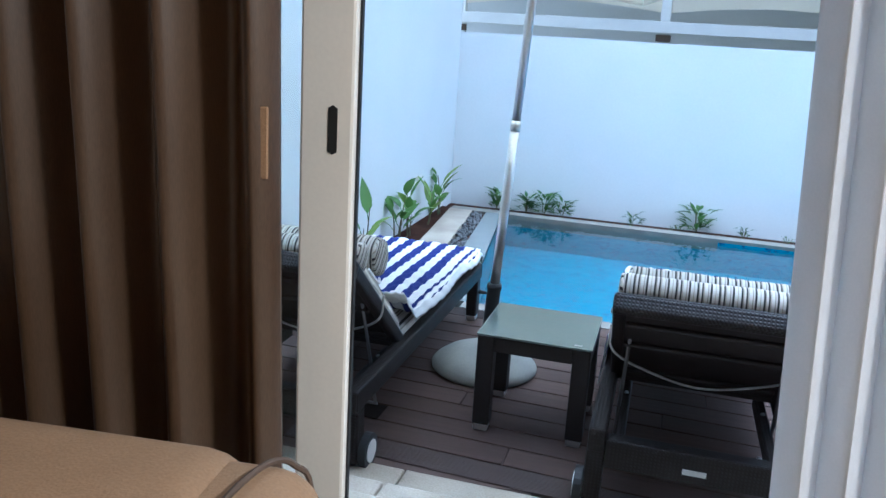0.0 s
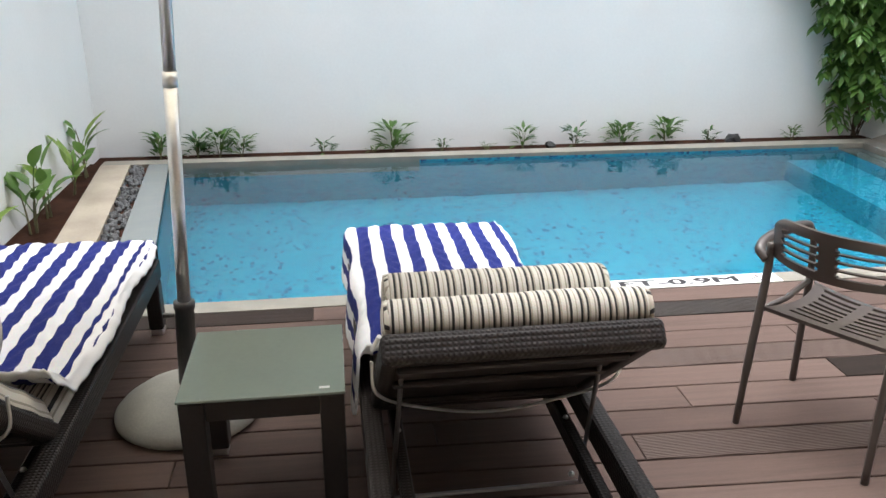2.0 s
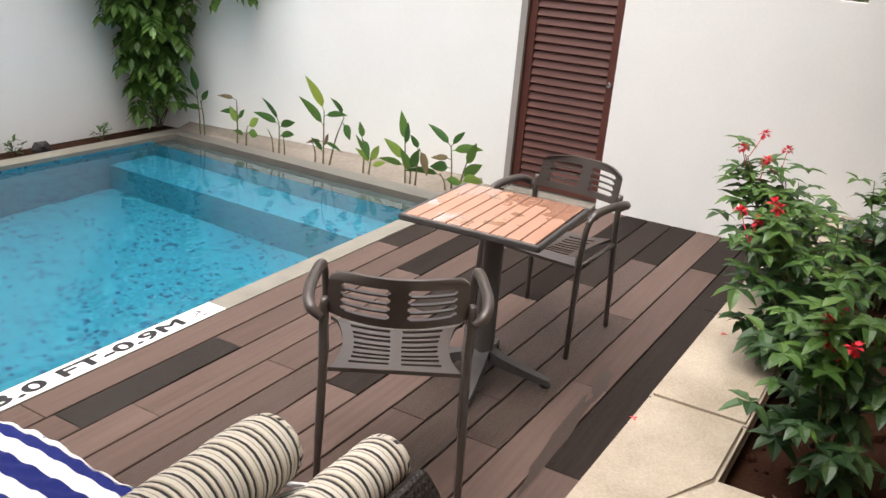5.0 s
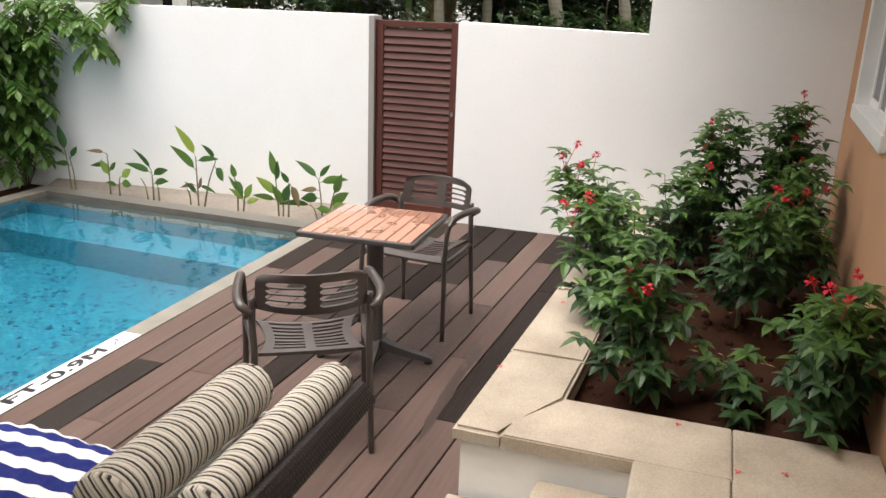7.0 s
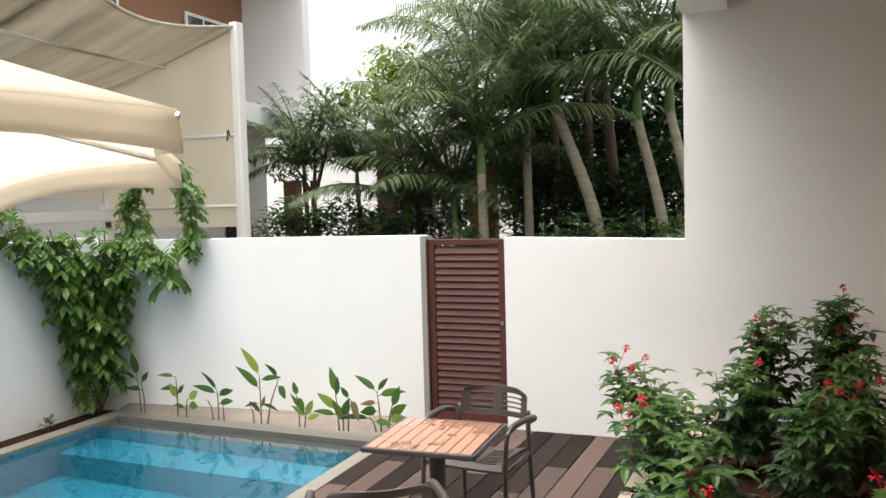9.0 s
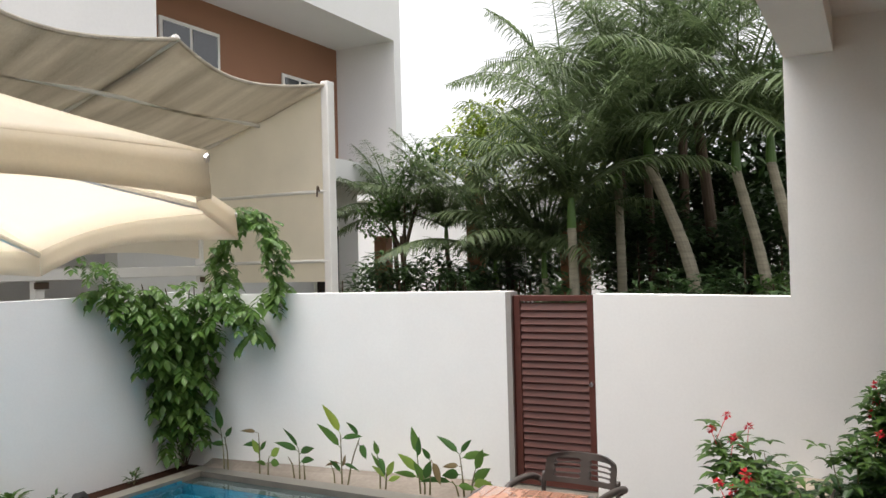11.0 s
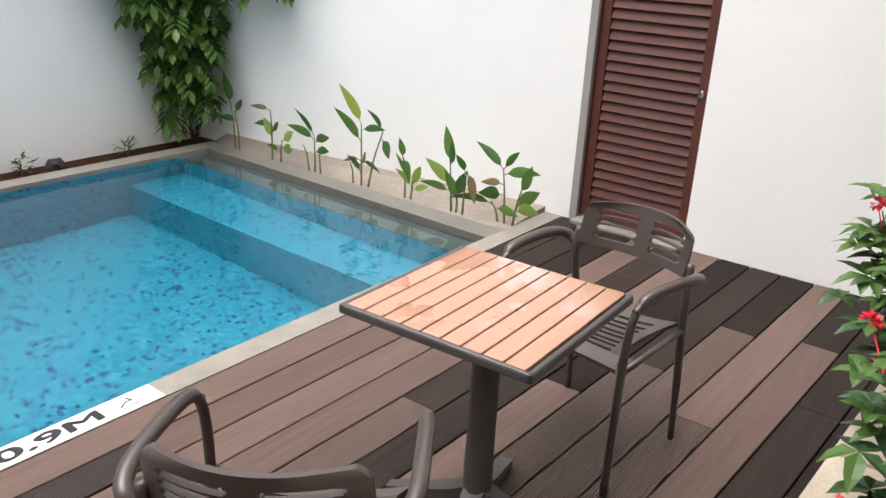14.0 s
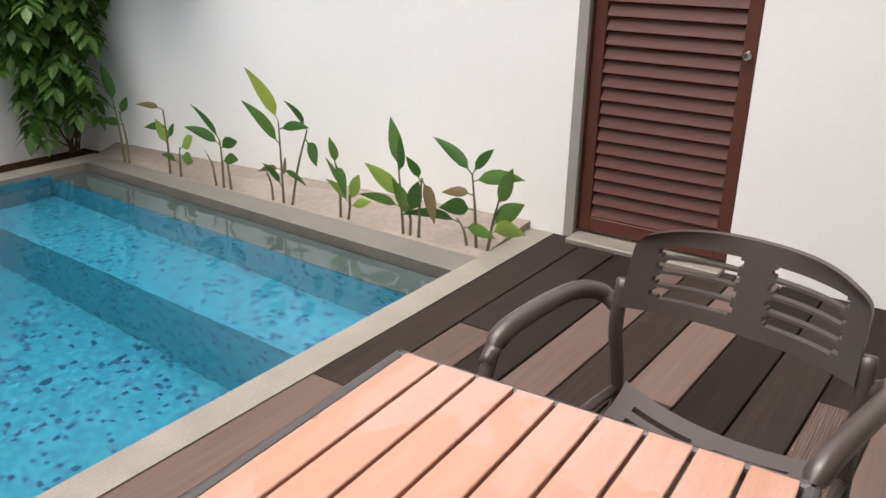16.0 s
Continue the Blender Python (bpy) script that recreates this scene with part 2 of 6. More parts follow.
def mosaic(name):
    """Pool mosaic of 2.5 cm glass tiles in mixed blues."""
    m = bpy.data.materials.new(name)
    m.use_nodes = True
    n, l = m.node_tree.nodes, m.node_tree.links
    b = n["Principled BSDF"]
    b.inputs["Roughness"].default_value = 0.3
    tc = n.new("ShaderNodeTexCoord")
    sc = n.new("ShaderNodeVectorMath")
    sc.operation = "MULTIPLY"
    sc.inputs[1].default_value = (40, 40, 40)
    l.new(tc.outputs["Object"], sc.inputs[0])
    fl = n.new("ShaderNodeVectorMath")
    fl.operation = "FLOOR"
    l.new(sc.outputs[0], fl.inputs[0])
    wnz = n.new("ShaderNodeTexWhiteNoise")
    l.new(fl.outputs[0], wnz.inputs["Vector"])
    cr = n.new("ShaderNodeValToRGB")
    cr.color_ramp.interpolation = "CONSTANT"
    els = cr.color_ramp.elements
    els[0].position, els[0].color = 0.0, (0.017, 0.188, 0.267, 1)
    els[1].position, els[1].color = 0.45, (0.025, 0.222, 0.3, 1)
    for p, c in ((0.78, (0.03, 0.155, 0.24)), (0.89, (0.014, 0.085, 0.165)), (0.95, (0.008, 0.055, 0.125))):
        e = els.new(p)
        e.color = (*c, 1)
    l.new(wnz.outputs["Value"], cr.inputs["Fac"])
    fr = n.new("ShaderNodeVectorMath")
    fr.operation = "FRACTION"
    l.new(sc.outputs[0], fr.inputs[0])
    l.new(cr.outputs["Color"], b.inputs["Base Color"])
    return m


def water_material():
    m = bpy.data.materials.new("pool_water")
    m.use_nodes = True
    n, l = m.node_tree.nodes, m.node_tree.links
    b = n["Principled BSDF"]
    b.inputs["Base Color"].default_value = (0.74, 0.93, 1.0, 1)
    b.inputs["Roughness"].default_value = 0.0
    b.inputs["IOR"].default_value = 1.28
    b.inputs["Transmission Weight"].default_value = 1.0
    tc, nz, big = n.new("ShaderNodeTexCoord"), n.new("ShaderNodeTexNoise"), n.new("ShaderNodeTexNoise")
    nz.inputs["Scale"].default_value, nz.inputs["Detail"].default_value = 9.0, 2
    big.inputs["Scale"].default_value = 2.2
    l.new(tc.outputs["Object"], nz.inputs["Vector"])
    l.new(tc.outputs["Object"], big.inputs["Vector"])
    h = math_node(n, l, "ADD", nz.outputs["Fac"], math_node(n, l, "MULTIPLY", big.outputs["Fac"], 2.0))
    bp = n.new("ShaderNodeBump")
    bp.inputs["Strength"].default_value, bp.inputs["Distance"].default_value = 0.12, 0.02
    l.new(h, bp.inputs["Height"])
    l.new(bp.outputs["Normal"], b.inputs["Normal"])
    return m


def glass(name, tint=(0.93, 0.98, 0.96), rough=0.0, ior=1.45):
    m = bpy.data.materials.new(name)
    m.use_nodes = True
    b = m.node_tree.nodes["Principled BSDF"]
    b.inputs["Base Color"].default_value = (*tint, 1)
    b.inputs["Roughness"].default_value = rough
    b.inputs["IOR"].default_value = ior
    b.inputs["Transmission Weight"].default_value = 1.0
    return m


def leafy(name, base, second, rough=0.4, trans=0.35):
    """Leaves: colour differs from leaf to leaf, and light comes through."""
    m = bpy.data.materials.new(name)
    m.use_nodes = True
    n, l = m.node_tree.nodes, m.node_tree.links
    b = n["Principled BSDF"]
    b.inputs["Roughness"].default_value = rough
    g, tc, nz = n.new("ShaderNodeNewGeometry"), n.new("ShaderNodeTexCoord"), n.new("ShaderNodeTexNoise")
    nz.inputs["Scale"].default_value = 14
    l.new(tc.outputs["Object"], nz.inputs["Vector"])
    mix = n.new("ShaderNodeMix")
    mix.data_type = "RGBA"
    mix.inputs["A"].default_value, mix.inputs["B"].default_value = (*base, 1), (*second, 1)
    f = math_node(n, l, "ADD", math_node(n, l, "MULTIPLY", g.outputs["Random Per Island"], 0.75), math_node(n, l, "MULTIPLY", nz.outputs["Fac"], 0.3))
    l.new(f, mix.inputs["Factor"])
    l.new(mix.outputs["Result"], b.inputs["Base Color"])
    t, ms = n.new("ShaderNodeBsdfTranslucent"), n.new("ShaderNodeMixShader")
    l.new(mix.outputs["Result"], t.inputs["Color"])
    ms.inputs[0].default_value = trans
    l.new(b.outputs[0], ms.inputs[1])
    l.new(t.outputs[0], ms.inputs[2])
    l.new(ms.outputs[0], n["Material Output"].inputs["Surface"])
    return m


WHITE = surface("white_plaster", (0.8, 0.8, 0.785), 0.85, vary=0.035, scale=1.6, fine=45, bump=0.25)
FAR_WHITE = surface("white_render", (0.78, 0.78, 0.78), 0.85, vary=0.04, scale=0.8, fine=20, bump=0.1)
ORANGE = surface("ochre_plaster", (0.52, 0.29, 0.16), 0.85, vary=0.06, scale=2, fine=60, bump=0.3)
BROWN_WALL = surface("brown_render", (0.3, 0.15, 0.09), 0.85, vary=0.06, scale=1, fine=30, bump=0.1)
STONE = surface("cream_limestone", (0.47, 0.405, 0.32), 0.65, scale=3.2, fine=130, bump=0.5, second=(0.24, 0.195, 0.145), per_object=0.07)
COPING = surface("grey_sandstone", (0.225, 0.205, 0.17), 0.6, scale=7, fine=120, bump=0.3, second=(0.14, 0.13, 0.108), per_object=0.1)
DAMP_STONE = surface("damp_grey_sandstone", (0.15, 0.14, 0.12), 0.45, scale=5, fine=90, bump=0.3, second=(0.09, 0.085, 0.075))
WET_STONE = surface("wet_grey_stone", (0.2, 0.21, 0.2), 0.18, scale=6, fine=100, bump=0.12, second=(0.17, 0.19, 0.19))
LEDGE = surface("dark_wet_stone", (0.085, 0.095, 0.09), 0.2, scale=6, fine=100, bump=0.12, second=(0.05, 0.058, 0.055))
SOIL = surface("dark_soil", (0.055, 0.024, 0.014), 0.95, scale=9, fine=70, bump=1.0, second=(0.02, 0.009, 0.006), spec=0.08)
SAND = surface("damp_sandy_soil", (0.28, 0.245, 0.21), 0.95, scale=2.2, fine=25, bump=0.3, second=(0.17, 0.14, 0.11))
PEBBLE = surface("grey_pebbles", (0.2, 0.2, 0.2), 0.6, scale=30, fine=90, bump=0.2, second=(0.08, 0.08, 0.085), per_object=0.4)
DECK = surface("brown_composite_deck", (0.122, 0.083, 0.07), 0.66, scale=3, fine=50, bump=0.4, second=(0.078, 0.054, 0.046), spec=0.08, per_object=0.18, stretch=(0.6, 14, 8))
DECK_DARK = surface("dark_composite_deck", (0.032, 0.024, 0.02), 0.62, scale=3, fine=50, bump=0.35, spec=0.06, second=(0.014, 0.01, 0.009), per_object=0.45, stretch=(0.6, 14, 8))
DECK_RIBBED = surface("ribbed_composite_deck", (0.11, 0.076, 0.064), 0.5, scale=3, fine=50, bump=0.8, second=(0.066, 0.044, 0.037), spec=0.25, per_object=0.1, stretch=(0.6, 14, 8), ribs=0.009)
DECK_RIBBED_DARK = surface("dark_ribbed_composite_deck", (0.034, 0.027, 0.023), 0.5, scale=3, fine=50, bump=0.8, second=(0.022, 0.017, 0.015), spec=0.25, per_object=0.1, stretch=(0.6, 14, 8), ribs=0.009)
WET_DECK = surface("wet_composite_deck", (0.05, 0.035, 0.029), 0.45, scale=3, fine=50, bump=0.2, stretch=(0.6, 14, 8), spec=0.15)
DECK_SHADE = surface("painted_gap_shade", (0.02, 0.016, 0.014), 0.9)
WICKER = woven("dark_brown_wicker", (0.02, 0.016, 0.015), 0.0065)
WICKER_PLAIN = surface("dark_brown_webbing", (0.024, 0.02, 0.02), 0.6, scale=20, fine=150, bump=0.4, spec=0.25)
CHAIR = surface("brown_grey_cast_aluminium", (0.054, 0.042, 0.037), 0.32, scale=8, fine=200, bump=0.06, spec=0.55)
TEAK = surface("orange_teak_laminate", (0.4, 0.215, 0.148), 0.1, scale=4, fine=60, bump=0.05, second=(0.325, 0.163, 0.106), stretch=(1, 9, 9), spec=0.6)
DARK_METAL = surface("dark_bronze_metal", (0.05, 0.045, 0.044), 0.42, scale=8, fine=160, bump=0.1)
CHROME = surface("scuffed_chrome", (0.74, 0.74, 0.73), 0.34, 1.0, vary=0.1, scale=12, fine=80, bump=0.05)
CONCRETE = surface("grey_cast_concrete", (0.36, 0.35, 0.31), 0.75, scale=8, fine=120, bump=0.35, second=(0.27, 0.265, 0.24))
GLASS_TOP = surface("back_painted_glass", (0.17, 0.215, 0.19), 0.1, vary=0.05, scale=3, bump=0.0, spec=0.7, coat=0.6)
GLASS_PANE = glass("clear_glass")
DARK_GLASS = surface("dark_window_glass", (0.03, 0.035, 0.04), 0.05, bump=0.0, spec=0.8)
CUSHION = striped("cream_black_striped_canvas", [(0.0, (0.515, 0.481, 0.415)), (0.12, (0.299, 0.266, 0.216)), (0.16, (0.531, 0.498, 0.432)), (0.29, (0.012, 0.011, 0.012)), (0.385, (0.498, 0.457, 0.390)), (0.45, (0.249, 0.224, 0.183)), (0.5, (0.531, 0.498, 0.432)), (0.64, (0.332, 0.290, 0.232)), (0.7, (0.020, 0.018, 0.018)), (0.775, (0.515, 0.473, 0.398)), (0.87, (0.274, 0.241, 0.191)), (0.915, (0.010, 0.010, 0.011))], 0.07, wobble=0.006)
CUSHION_END = striped("cream_black_striped_canvas_end", [(0.0, (0.515, 0.481, 0.415)), (0.12, (0.299, 0.266, 0.216)), (0.16, (0.531, 0.498, 0.432)), (0.29, (0.012, 0.011, 0.012)), (0.385, (0.498, 0.457, 0.390)), (0.45, (0.249, 0.224, 0.183)), (0.5, (0.531, 0.498, 0.432)), (0.64, (0.332, 0.290, 0.232)), (0.7, (0.020, 0.018, 0.018)), (0.775, (0.515, 0.473, 0.398)), (0.87, (0.274, 0.241, 0.191)), (0.915, (0.010, 0.010, 0.011))], 0.07, axis="Y", wobble=0.006)
TOWEL = striped("blue_white_terry", [(0.0, (0.002, 0.011, 0.15)), (0.52, (0.78, 0.78, 0.8))], 0.104, axis="U", bump_scale=200, bump=0.9, wobble=0.022, sheen=0.0)
TOWEL_EDGE = surface("white_terry", (0.82, 0.82, 0.83), 0.95, scale=10, fine=240, bump=0.8, vary=0.05)
CANVAS = surface("cream_canvas", (0.95, 0.9, 0.8), 0.85, vary=0.04, scale=2.5, fine=180, bump=0.15, trans=0.72)
GREY_CANVAS = surface("grey_weathered_canvas", (0.66, 0.62, 0.54), 0.85, scale=1.4, fine=80, bump=0.15, second=(0.34, 0.31, 0.26), trans=0.5, stretch=(3.5, 0.3, 0.3))
PAINT_WHITE = surface("white_paint", (0.76, 0.75, 0.72), 0.4, vary=0.05, scale=5, fine=80, bump=0.08)
GATE = surface("maroon_painted_steel", (0.105, 0.036, 0.027), 0.42, scale=5, fine=90, bump=0.15, second=(0.075, 0.026, 0.02), spec=0.25)
GREY_PAINT = surface("grey_cement_reveal", (0.27, 0.25, 0.235), 0.8, scale=6, fine=70, bump=0.3)
DOOR_FRAME = surface("champagne_aluminium", (0.8, 0.76, 0.68), 0.4, 0.05, vary=0.05, scale=3, fine=120, bump=0.04)
STEEL = surface("dull_grey_steel", (0.3, 0.29, 0.29), 0.35, 0.9, vary=0.1, scale=12, fine=80, bump=0.05)
BLACK = surface("black_rubber", (0.012, 0.012, 0.012), 0.6, scale=20, fine=120, bump=0.1)
CURTAIN = surface("brown_satin_curtain", (0.1, 0.06, 0.032), 0.33, scale=3, fine=240, bump=0.12, second=(0.042, 0.022, 0.01), stretch=(3, 3, 0.3))
SHEER = surface("white_sheer_cloth", (0.77, 0.755, 0.745), 0.9, vary=0.05, scale=10, fine=260, bump=0.15, trans=0.6)
SOFA = surface("beige_sofa_fabric", (0.36, 0.225, 0.12), 0.9, scale=6, fine=220, bump=1.0, second=(0.24, 0.145, 0.072))
INNER = surface("room_plaster", (0.55, 0.5, 0.44), 0.9, vary=0.05)
TILE_FLOOR = surface("room_floor_tile", (0.5, 0.43, 0.33), 0.35, vary=0.08)
MOSAIC = mosaic("blue_pool_mosaic")
WATER = water_material()
SIGN = surface("white_glazed_tile", (0.8, 0.8, 0.78), 0.35, vary=0.03)
SIGN_BLACK = surface("black_glaze", (0.015, 0.015, 0.018), 0.4)
RED_MARK = surface("faded_red_glaze", (0.5, 0.2, 0.18), 0.4)
LEAF = leafy("green_leaves", (0.04, 0.105, 0.022), (0.11, 0.21, 0.04))
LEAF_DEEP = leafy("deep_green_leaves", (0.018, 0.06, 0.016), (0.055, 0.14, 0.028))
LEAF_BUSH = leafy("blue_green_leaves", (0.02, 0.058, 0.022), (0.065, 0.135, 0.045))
LEAF_VINE = leafy("vine_leaves", (0.055, 0.135, 0.032), (0.155, 0.275, 0.06), trans=0.48)
LEAF_YELLOW = leafy("yellow_green_leaves", (0.2, 0.3, 0.04), (0.35, 0.42, 0.07))
LEAF_BROWN = leafy("withered_leaves", (0.09, 0.06, 0.03), (0.17, 0.13, 0.06))
LEAF_FRESH = leafy("pale_green_leaves", (0.14, 0.24, 0.045), (0.25, 0.36, 0.07))
LEAF_PALM = leafy("palm_fronds", (0.055, 0.09, 0.04), (0.17, 0.23, 0.1), trans=0.45)
LEAF_FAR = leafy("garden_foliage", (0.028, 0.062, 0.024), (0.085, 0.155, 0.05))
LEAF_DRY = leafy("dry_leaves", (0.25, 0.15, 0.06), (0.4, 0.28, 0.12))
STEM = surface("brown_green_stem", (0.12, 0.11, 0.05), 0.7, scale=20, fine=90)
BARK = surface("brown_bark", (0.09, 0.06, 0.04), 0.85, scale=12, fine=60, bump=0.6)
PALM_TRUNK = surface("ringed_palm_trunk", (0.32, 0.29, 0.22), 0.8, scale=3, fine=25, bump=0.8, second=(0.16, 0.14, 0.1), stretch=(0.5, 0.5, 6))
PETAL = surface("red_petals", (0.6, 0.012, 0.03), 0.6, vary=0.2, scale=40)
GRASS = surface("garden_ground", (0.07, 0.085, 0.035), 0.95, scale=1.5, fine=40, bump=0.6, second=(0.1, 0.075, 0.045))


def wet_patches(m, dry, start, end):
    """Rain drying on a board: shining patches, thickest towards the end of the slats."""
    n, l = m.node_tree.nodes, m.node_tree.links
    tc, sep, nz = n.new("ShaderNodeTexCoord"), n.new("ShaderNodeSeparateXYZ"), n.new("ShaderNodeTexNoise")
    l.new(tc.outputs["Object"], sep.inputs[0])
    l.new(tc.outputs["Object"], nz.inputs["Vector"])
    nz.inputs["Scale"].default_value, nz.inputs["Detail"].default_value = 8.5, 3
    run = n.new("ShaderNodeMapRange")
    run.inputs["From Min"].default_value, run.inputs["From Max"].default_value = start, end
    run.inputs["To Min"].default_value, run.inputs["To Max"].default_value = 0.0, 0.19
    l.new(sep.outputs["X"], run.inputs["Value"])
    wet = n.new("ShaderNodeMapRange")
    wet.inputs["From Min"].default_value, wet.inputs["From Max"].default_value = 0.57, 0.6
    wet.inputs["To Min"].default_value, wet.inputs["To Max"].default_value = dry, 0.03
    l.new(math_node(n, l, "ADD", nz.outputs["Fac"], run.outputs["Result"]), wet.inputs["Value"])
    l.new(wet.outputs["Result"], n["Principled BSDF"].inputs["Roughness"])
    film = n.new("ShaderNodeMapRange")
    film.inputs["From Min"].default_value, film.inputs["From Max"].default_value = dry, 0.03
    l.new(wet.outputs["Result"], film.inputs["Value"])
    l.new(film.outputs["Result"], n["Principled BSDF"].inputs["Coat Weight"])
    n["Principled BSDF"].inputs["Coat Roughness"].default_value = 0.02


wet_patches(TEAK, 0.42, 0.02, 0.28)

# ---- ground, walls and house ----
WALL_TOP = 1.67
BACK = 9.33
LEFT = -0.98
POOL = [(0.04, 6.06), (5.365, 6.06), (5.445, 8.84), (-0.33, 8.88)]


def west(y):
    """The pool's west edge."""
    return 0.04 - 0.131 * (y - 6.06)


# The ground: one sheet to the horizon with the pool cut out of it.
bm = bmesh.new()
ring = [(-3000, -3000), (3000, -3000), (3000, 3000), (-3000, 3000)]
hole = [(-0.55, 6.0), (5.85, 6.0), (5.85, 8.95), (-0.55, 8.95)]
a = [bm.verts.new((x, y, -0.08)) for x, y in ring]
b = [bm.verts.new((x, y, -0.08)) for x, y in hole]
for k in range(4):
    bm.faces.new((a[k], a[(k + 1) % 4], b[(k + 1) % 4], b[k]))
tagged(part("ground", bm, GRASS), "brown and green garden ground", "ground", kind="structure")

# Pool basin with a shallow bench along its east side.
bm = bmesh.new()
floor_z, bench_z = -0.97, -0.4
p = POOL
bx0, bx1 = (4.94, p[1][1]), (4.97, p[2][1])


def face(bm, *pts):
    bm.faces.new([bm.verts.new(q) for q in pts])


face(bm, (*p[0], floor_z), (*bx0, floor_z), (*bx1, floor_z), (*p[3], floor_z))
face(bm, (*bx0, bench_z), (*p[1], bench_z), (*p[2], bench_z), (*bx1, bench_z))
face(bm, (*bx0, floor_z), (*bx1, floor_z), (*bx1, bench_z), (*bx0, bench_z))
face(bm, (*p[0], floor_z), (*p[3], floor_z), (*p[3], -0.03), (*p[0], -0.03))
face(bm, (*p[3], floor_z), (*bx1, floor_z), (*bx1, -0.03), (*p[3], -0.03))
face(bm, (*bx1, bench_z), (*p[2], bench_z), (*p[2], -0.03), (*bx1, -0.03))
face(bm, (*p[0], floor_z), (*bx0, floor_z), (*bx0, -0.03), (*p[0], -0.03))
face(bm, (*bx0, bench_z), (*p[1], bench_z), (*p[1], -0.03), (*bx0, -0.03))
face(bm, (*p[1], bench_z), (*p[2], bench_z), (*p[2], -0.065), (*p[1], -0.065))
pool = tagged(part("pool_basin", bm, MOSAIC), "swimming pool basin lined with blue glass mosaic", "swimming pool", kind="structure")
bm = bmesh.new()
face(bm, (*p[0], -0.045), (5.583, 6.06, -0.045), (5.672, 8.84, -0.045), (*p[3], -0.045))
water = tagged(part("water", bm, WATER), "clear still blue pool water", "water", kind="structure")
water.visible_shadow = False

# Copings round the pool.
tagged(part("overflow_ledge", prism([(5.366, 6.061), (5.576, 6.061), (5.665, 8.835), (5.446, 8.835)], -0.3, -0.058), LEDGE), "wet grey stone overflow ledge under a film of water", "ledge", kind="structure")
bm = prism([(0.03, 5.935), (6.285, 5.935), (6.285, 6.06), (0.03, 6.06)], -0.3, 0.0)
near_coping = tagged(part("coping_near", bm, COPING), "grey sandstone pool coping beside the deck", "coping", kind="structure")
tagged(part("coping_back", prism([(-0.86, 8.88), (5.83, 8.84), (5.84, 9.0), (-0.86, 9.02)], -0.3, 0.0), COPING), "grey sandstone pool coping along the back wall", "coping", kind="structure")
tagged(part("coping_east", prism([(5.59, 6.062), (5.785, 6.062), (5.829, 8.838), (5.679, 8.838)], -0.3, 0.0), DAMP_STONE), "grey sandstone kerb beside the overflow ledge", "coping", kind="structure")
tagged(part("coping_west", prism([(west(6.06) - 0.24, 6.062), (west(6.06) - 0.004, 6.062), (west(8.88) - 0.004, 8.876), (west(8.88) - 0.16, 8.876)], -0.3, -0.001), WET_STONE), "smooth grey wet stone beside the water", "coping", kind="structure")
tagged(part("pebble_channel", prism([(west(6.06) - 0.37, 6.062), (west(6.06) - 0.242, 6.062), (west(8.88) - 0.162, 8.876), (west(8.88) - 0.3, 8.876)], -0.3, -0.03), SOIL), "drain channel filled with grey pebbles", "channel", kind="structure")
tagged(part("stone_kerb_west", prism([(west(6.06) - 0.62, 6.062), (west(6.06) - 0.372, 6.062), (west(8.88) - 0.302, 8.876), (west(8.88) - 0.53, 8.876)], -0.3, 0.002), STONE), "pale stone kerb beside the planting bed", "coping", kind="structure")


# Planting beds.
def soil_bed(name, outline, z0, z1, label, material=None):
    bm = prism(outline, z0, z1)
    return tagged(part(name, bm, material or SOIL), label, "soil", kind="structure")


soil_bed("soil_west", [(LEFT, 5.95), (west(6.06) - 0.622, 5.95), (west(8.88) - 0.532, 8.876), (-0.862, 8.876), (-0.862, 9.02), (LEFT, 9.02)], -0.3, -0.02, "dark soil of the narrow bed by the wall")
soil_bed("soil_back", [(LEFT, 9.022), (5.842, 9.002), (6.0, 9.002), (5.98, BACK), (LEFT, BACK)], -0.3, -0.045, "dark soil strip at the foot of the back wall")
bed = soil_bed("soil_east", [(5.787, 6.062), (6.275, 6.062), (6.006, 8.998), (5.842, 8.998), (5.831, 8.838)], -0.3, -0.012, "damp grey-brown sandy bed at the foot of the gate wall", SAND)
for v in bed.data.vertices:
    if v.co.z > -0.1 and v.co.x > 5.95:
        v.co.z = 0.04


# Garden walls.
tagged(part("wall_back", prism([(LEFT - 0.2, BACK), (6.1, BACK), (6.1, BACK + 0.18), (LEFT - 0.2, BACK + 0.18)], -0.3, WALL_TOP + 0.03), WHITE), "white plastered garden wall behind the pool", "wall", kind="structure")
tagged(part("wall_left", prism([(LEFT - 0.2, 2.562), (LEFT, 2.562), (LEFT, BACK - 0.002), (LEFT - 0.2, BACK - 0.002)], -0.3, 3.6), WHITE), "tall white plastered side wall", "wall", kind="structure")
GY0, GY1 = 5.115, 5.89
bm = prism([(6.29, GY1), (6.48, GY1), (6.17, BACK - 0.002), (5.975, BACK - 0.002)], -0.3, WALL_TOP)
tagged(part("wall_gate_left", bm, WHITE), "white plastered garden wall with stained foot", "wall", kind="structure")
bm = prism([(6.29, 3.634), (6.48, 3.634), (6.48, GY0), (6.29, GY0)], -0.3, WALL_TOP)
for v in bm.verts:
    if v.co.z > 1:
        v.co.z = 1.645 if v.co.y > 4 else 1.618
tagged(part("wall_gate_right", bm, WHITE), "white plastered garden wall beside the gate", "wall", kind="structure")
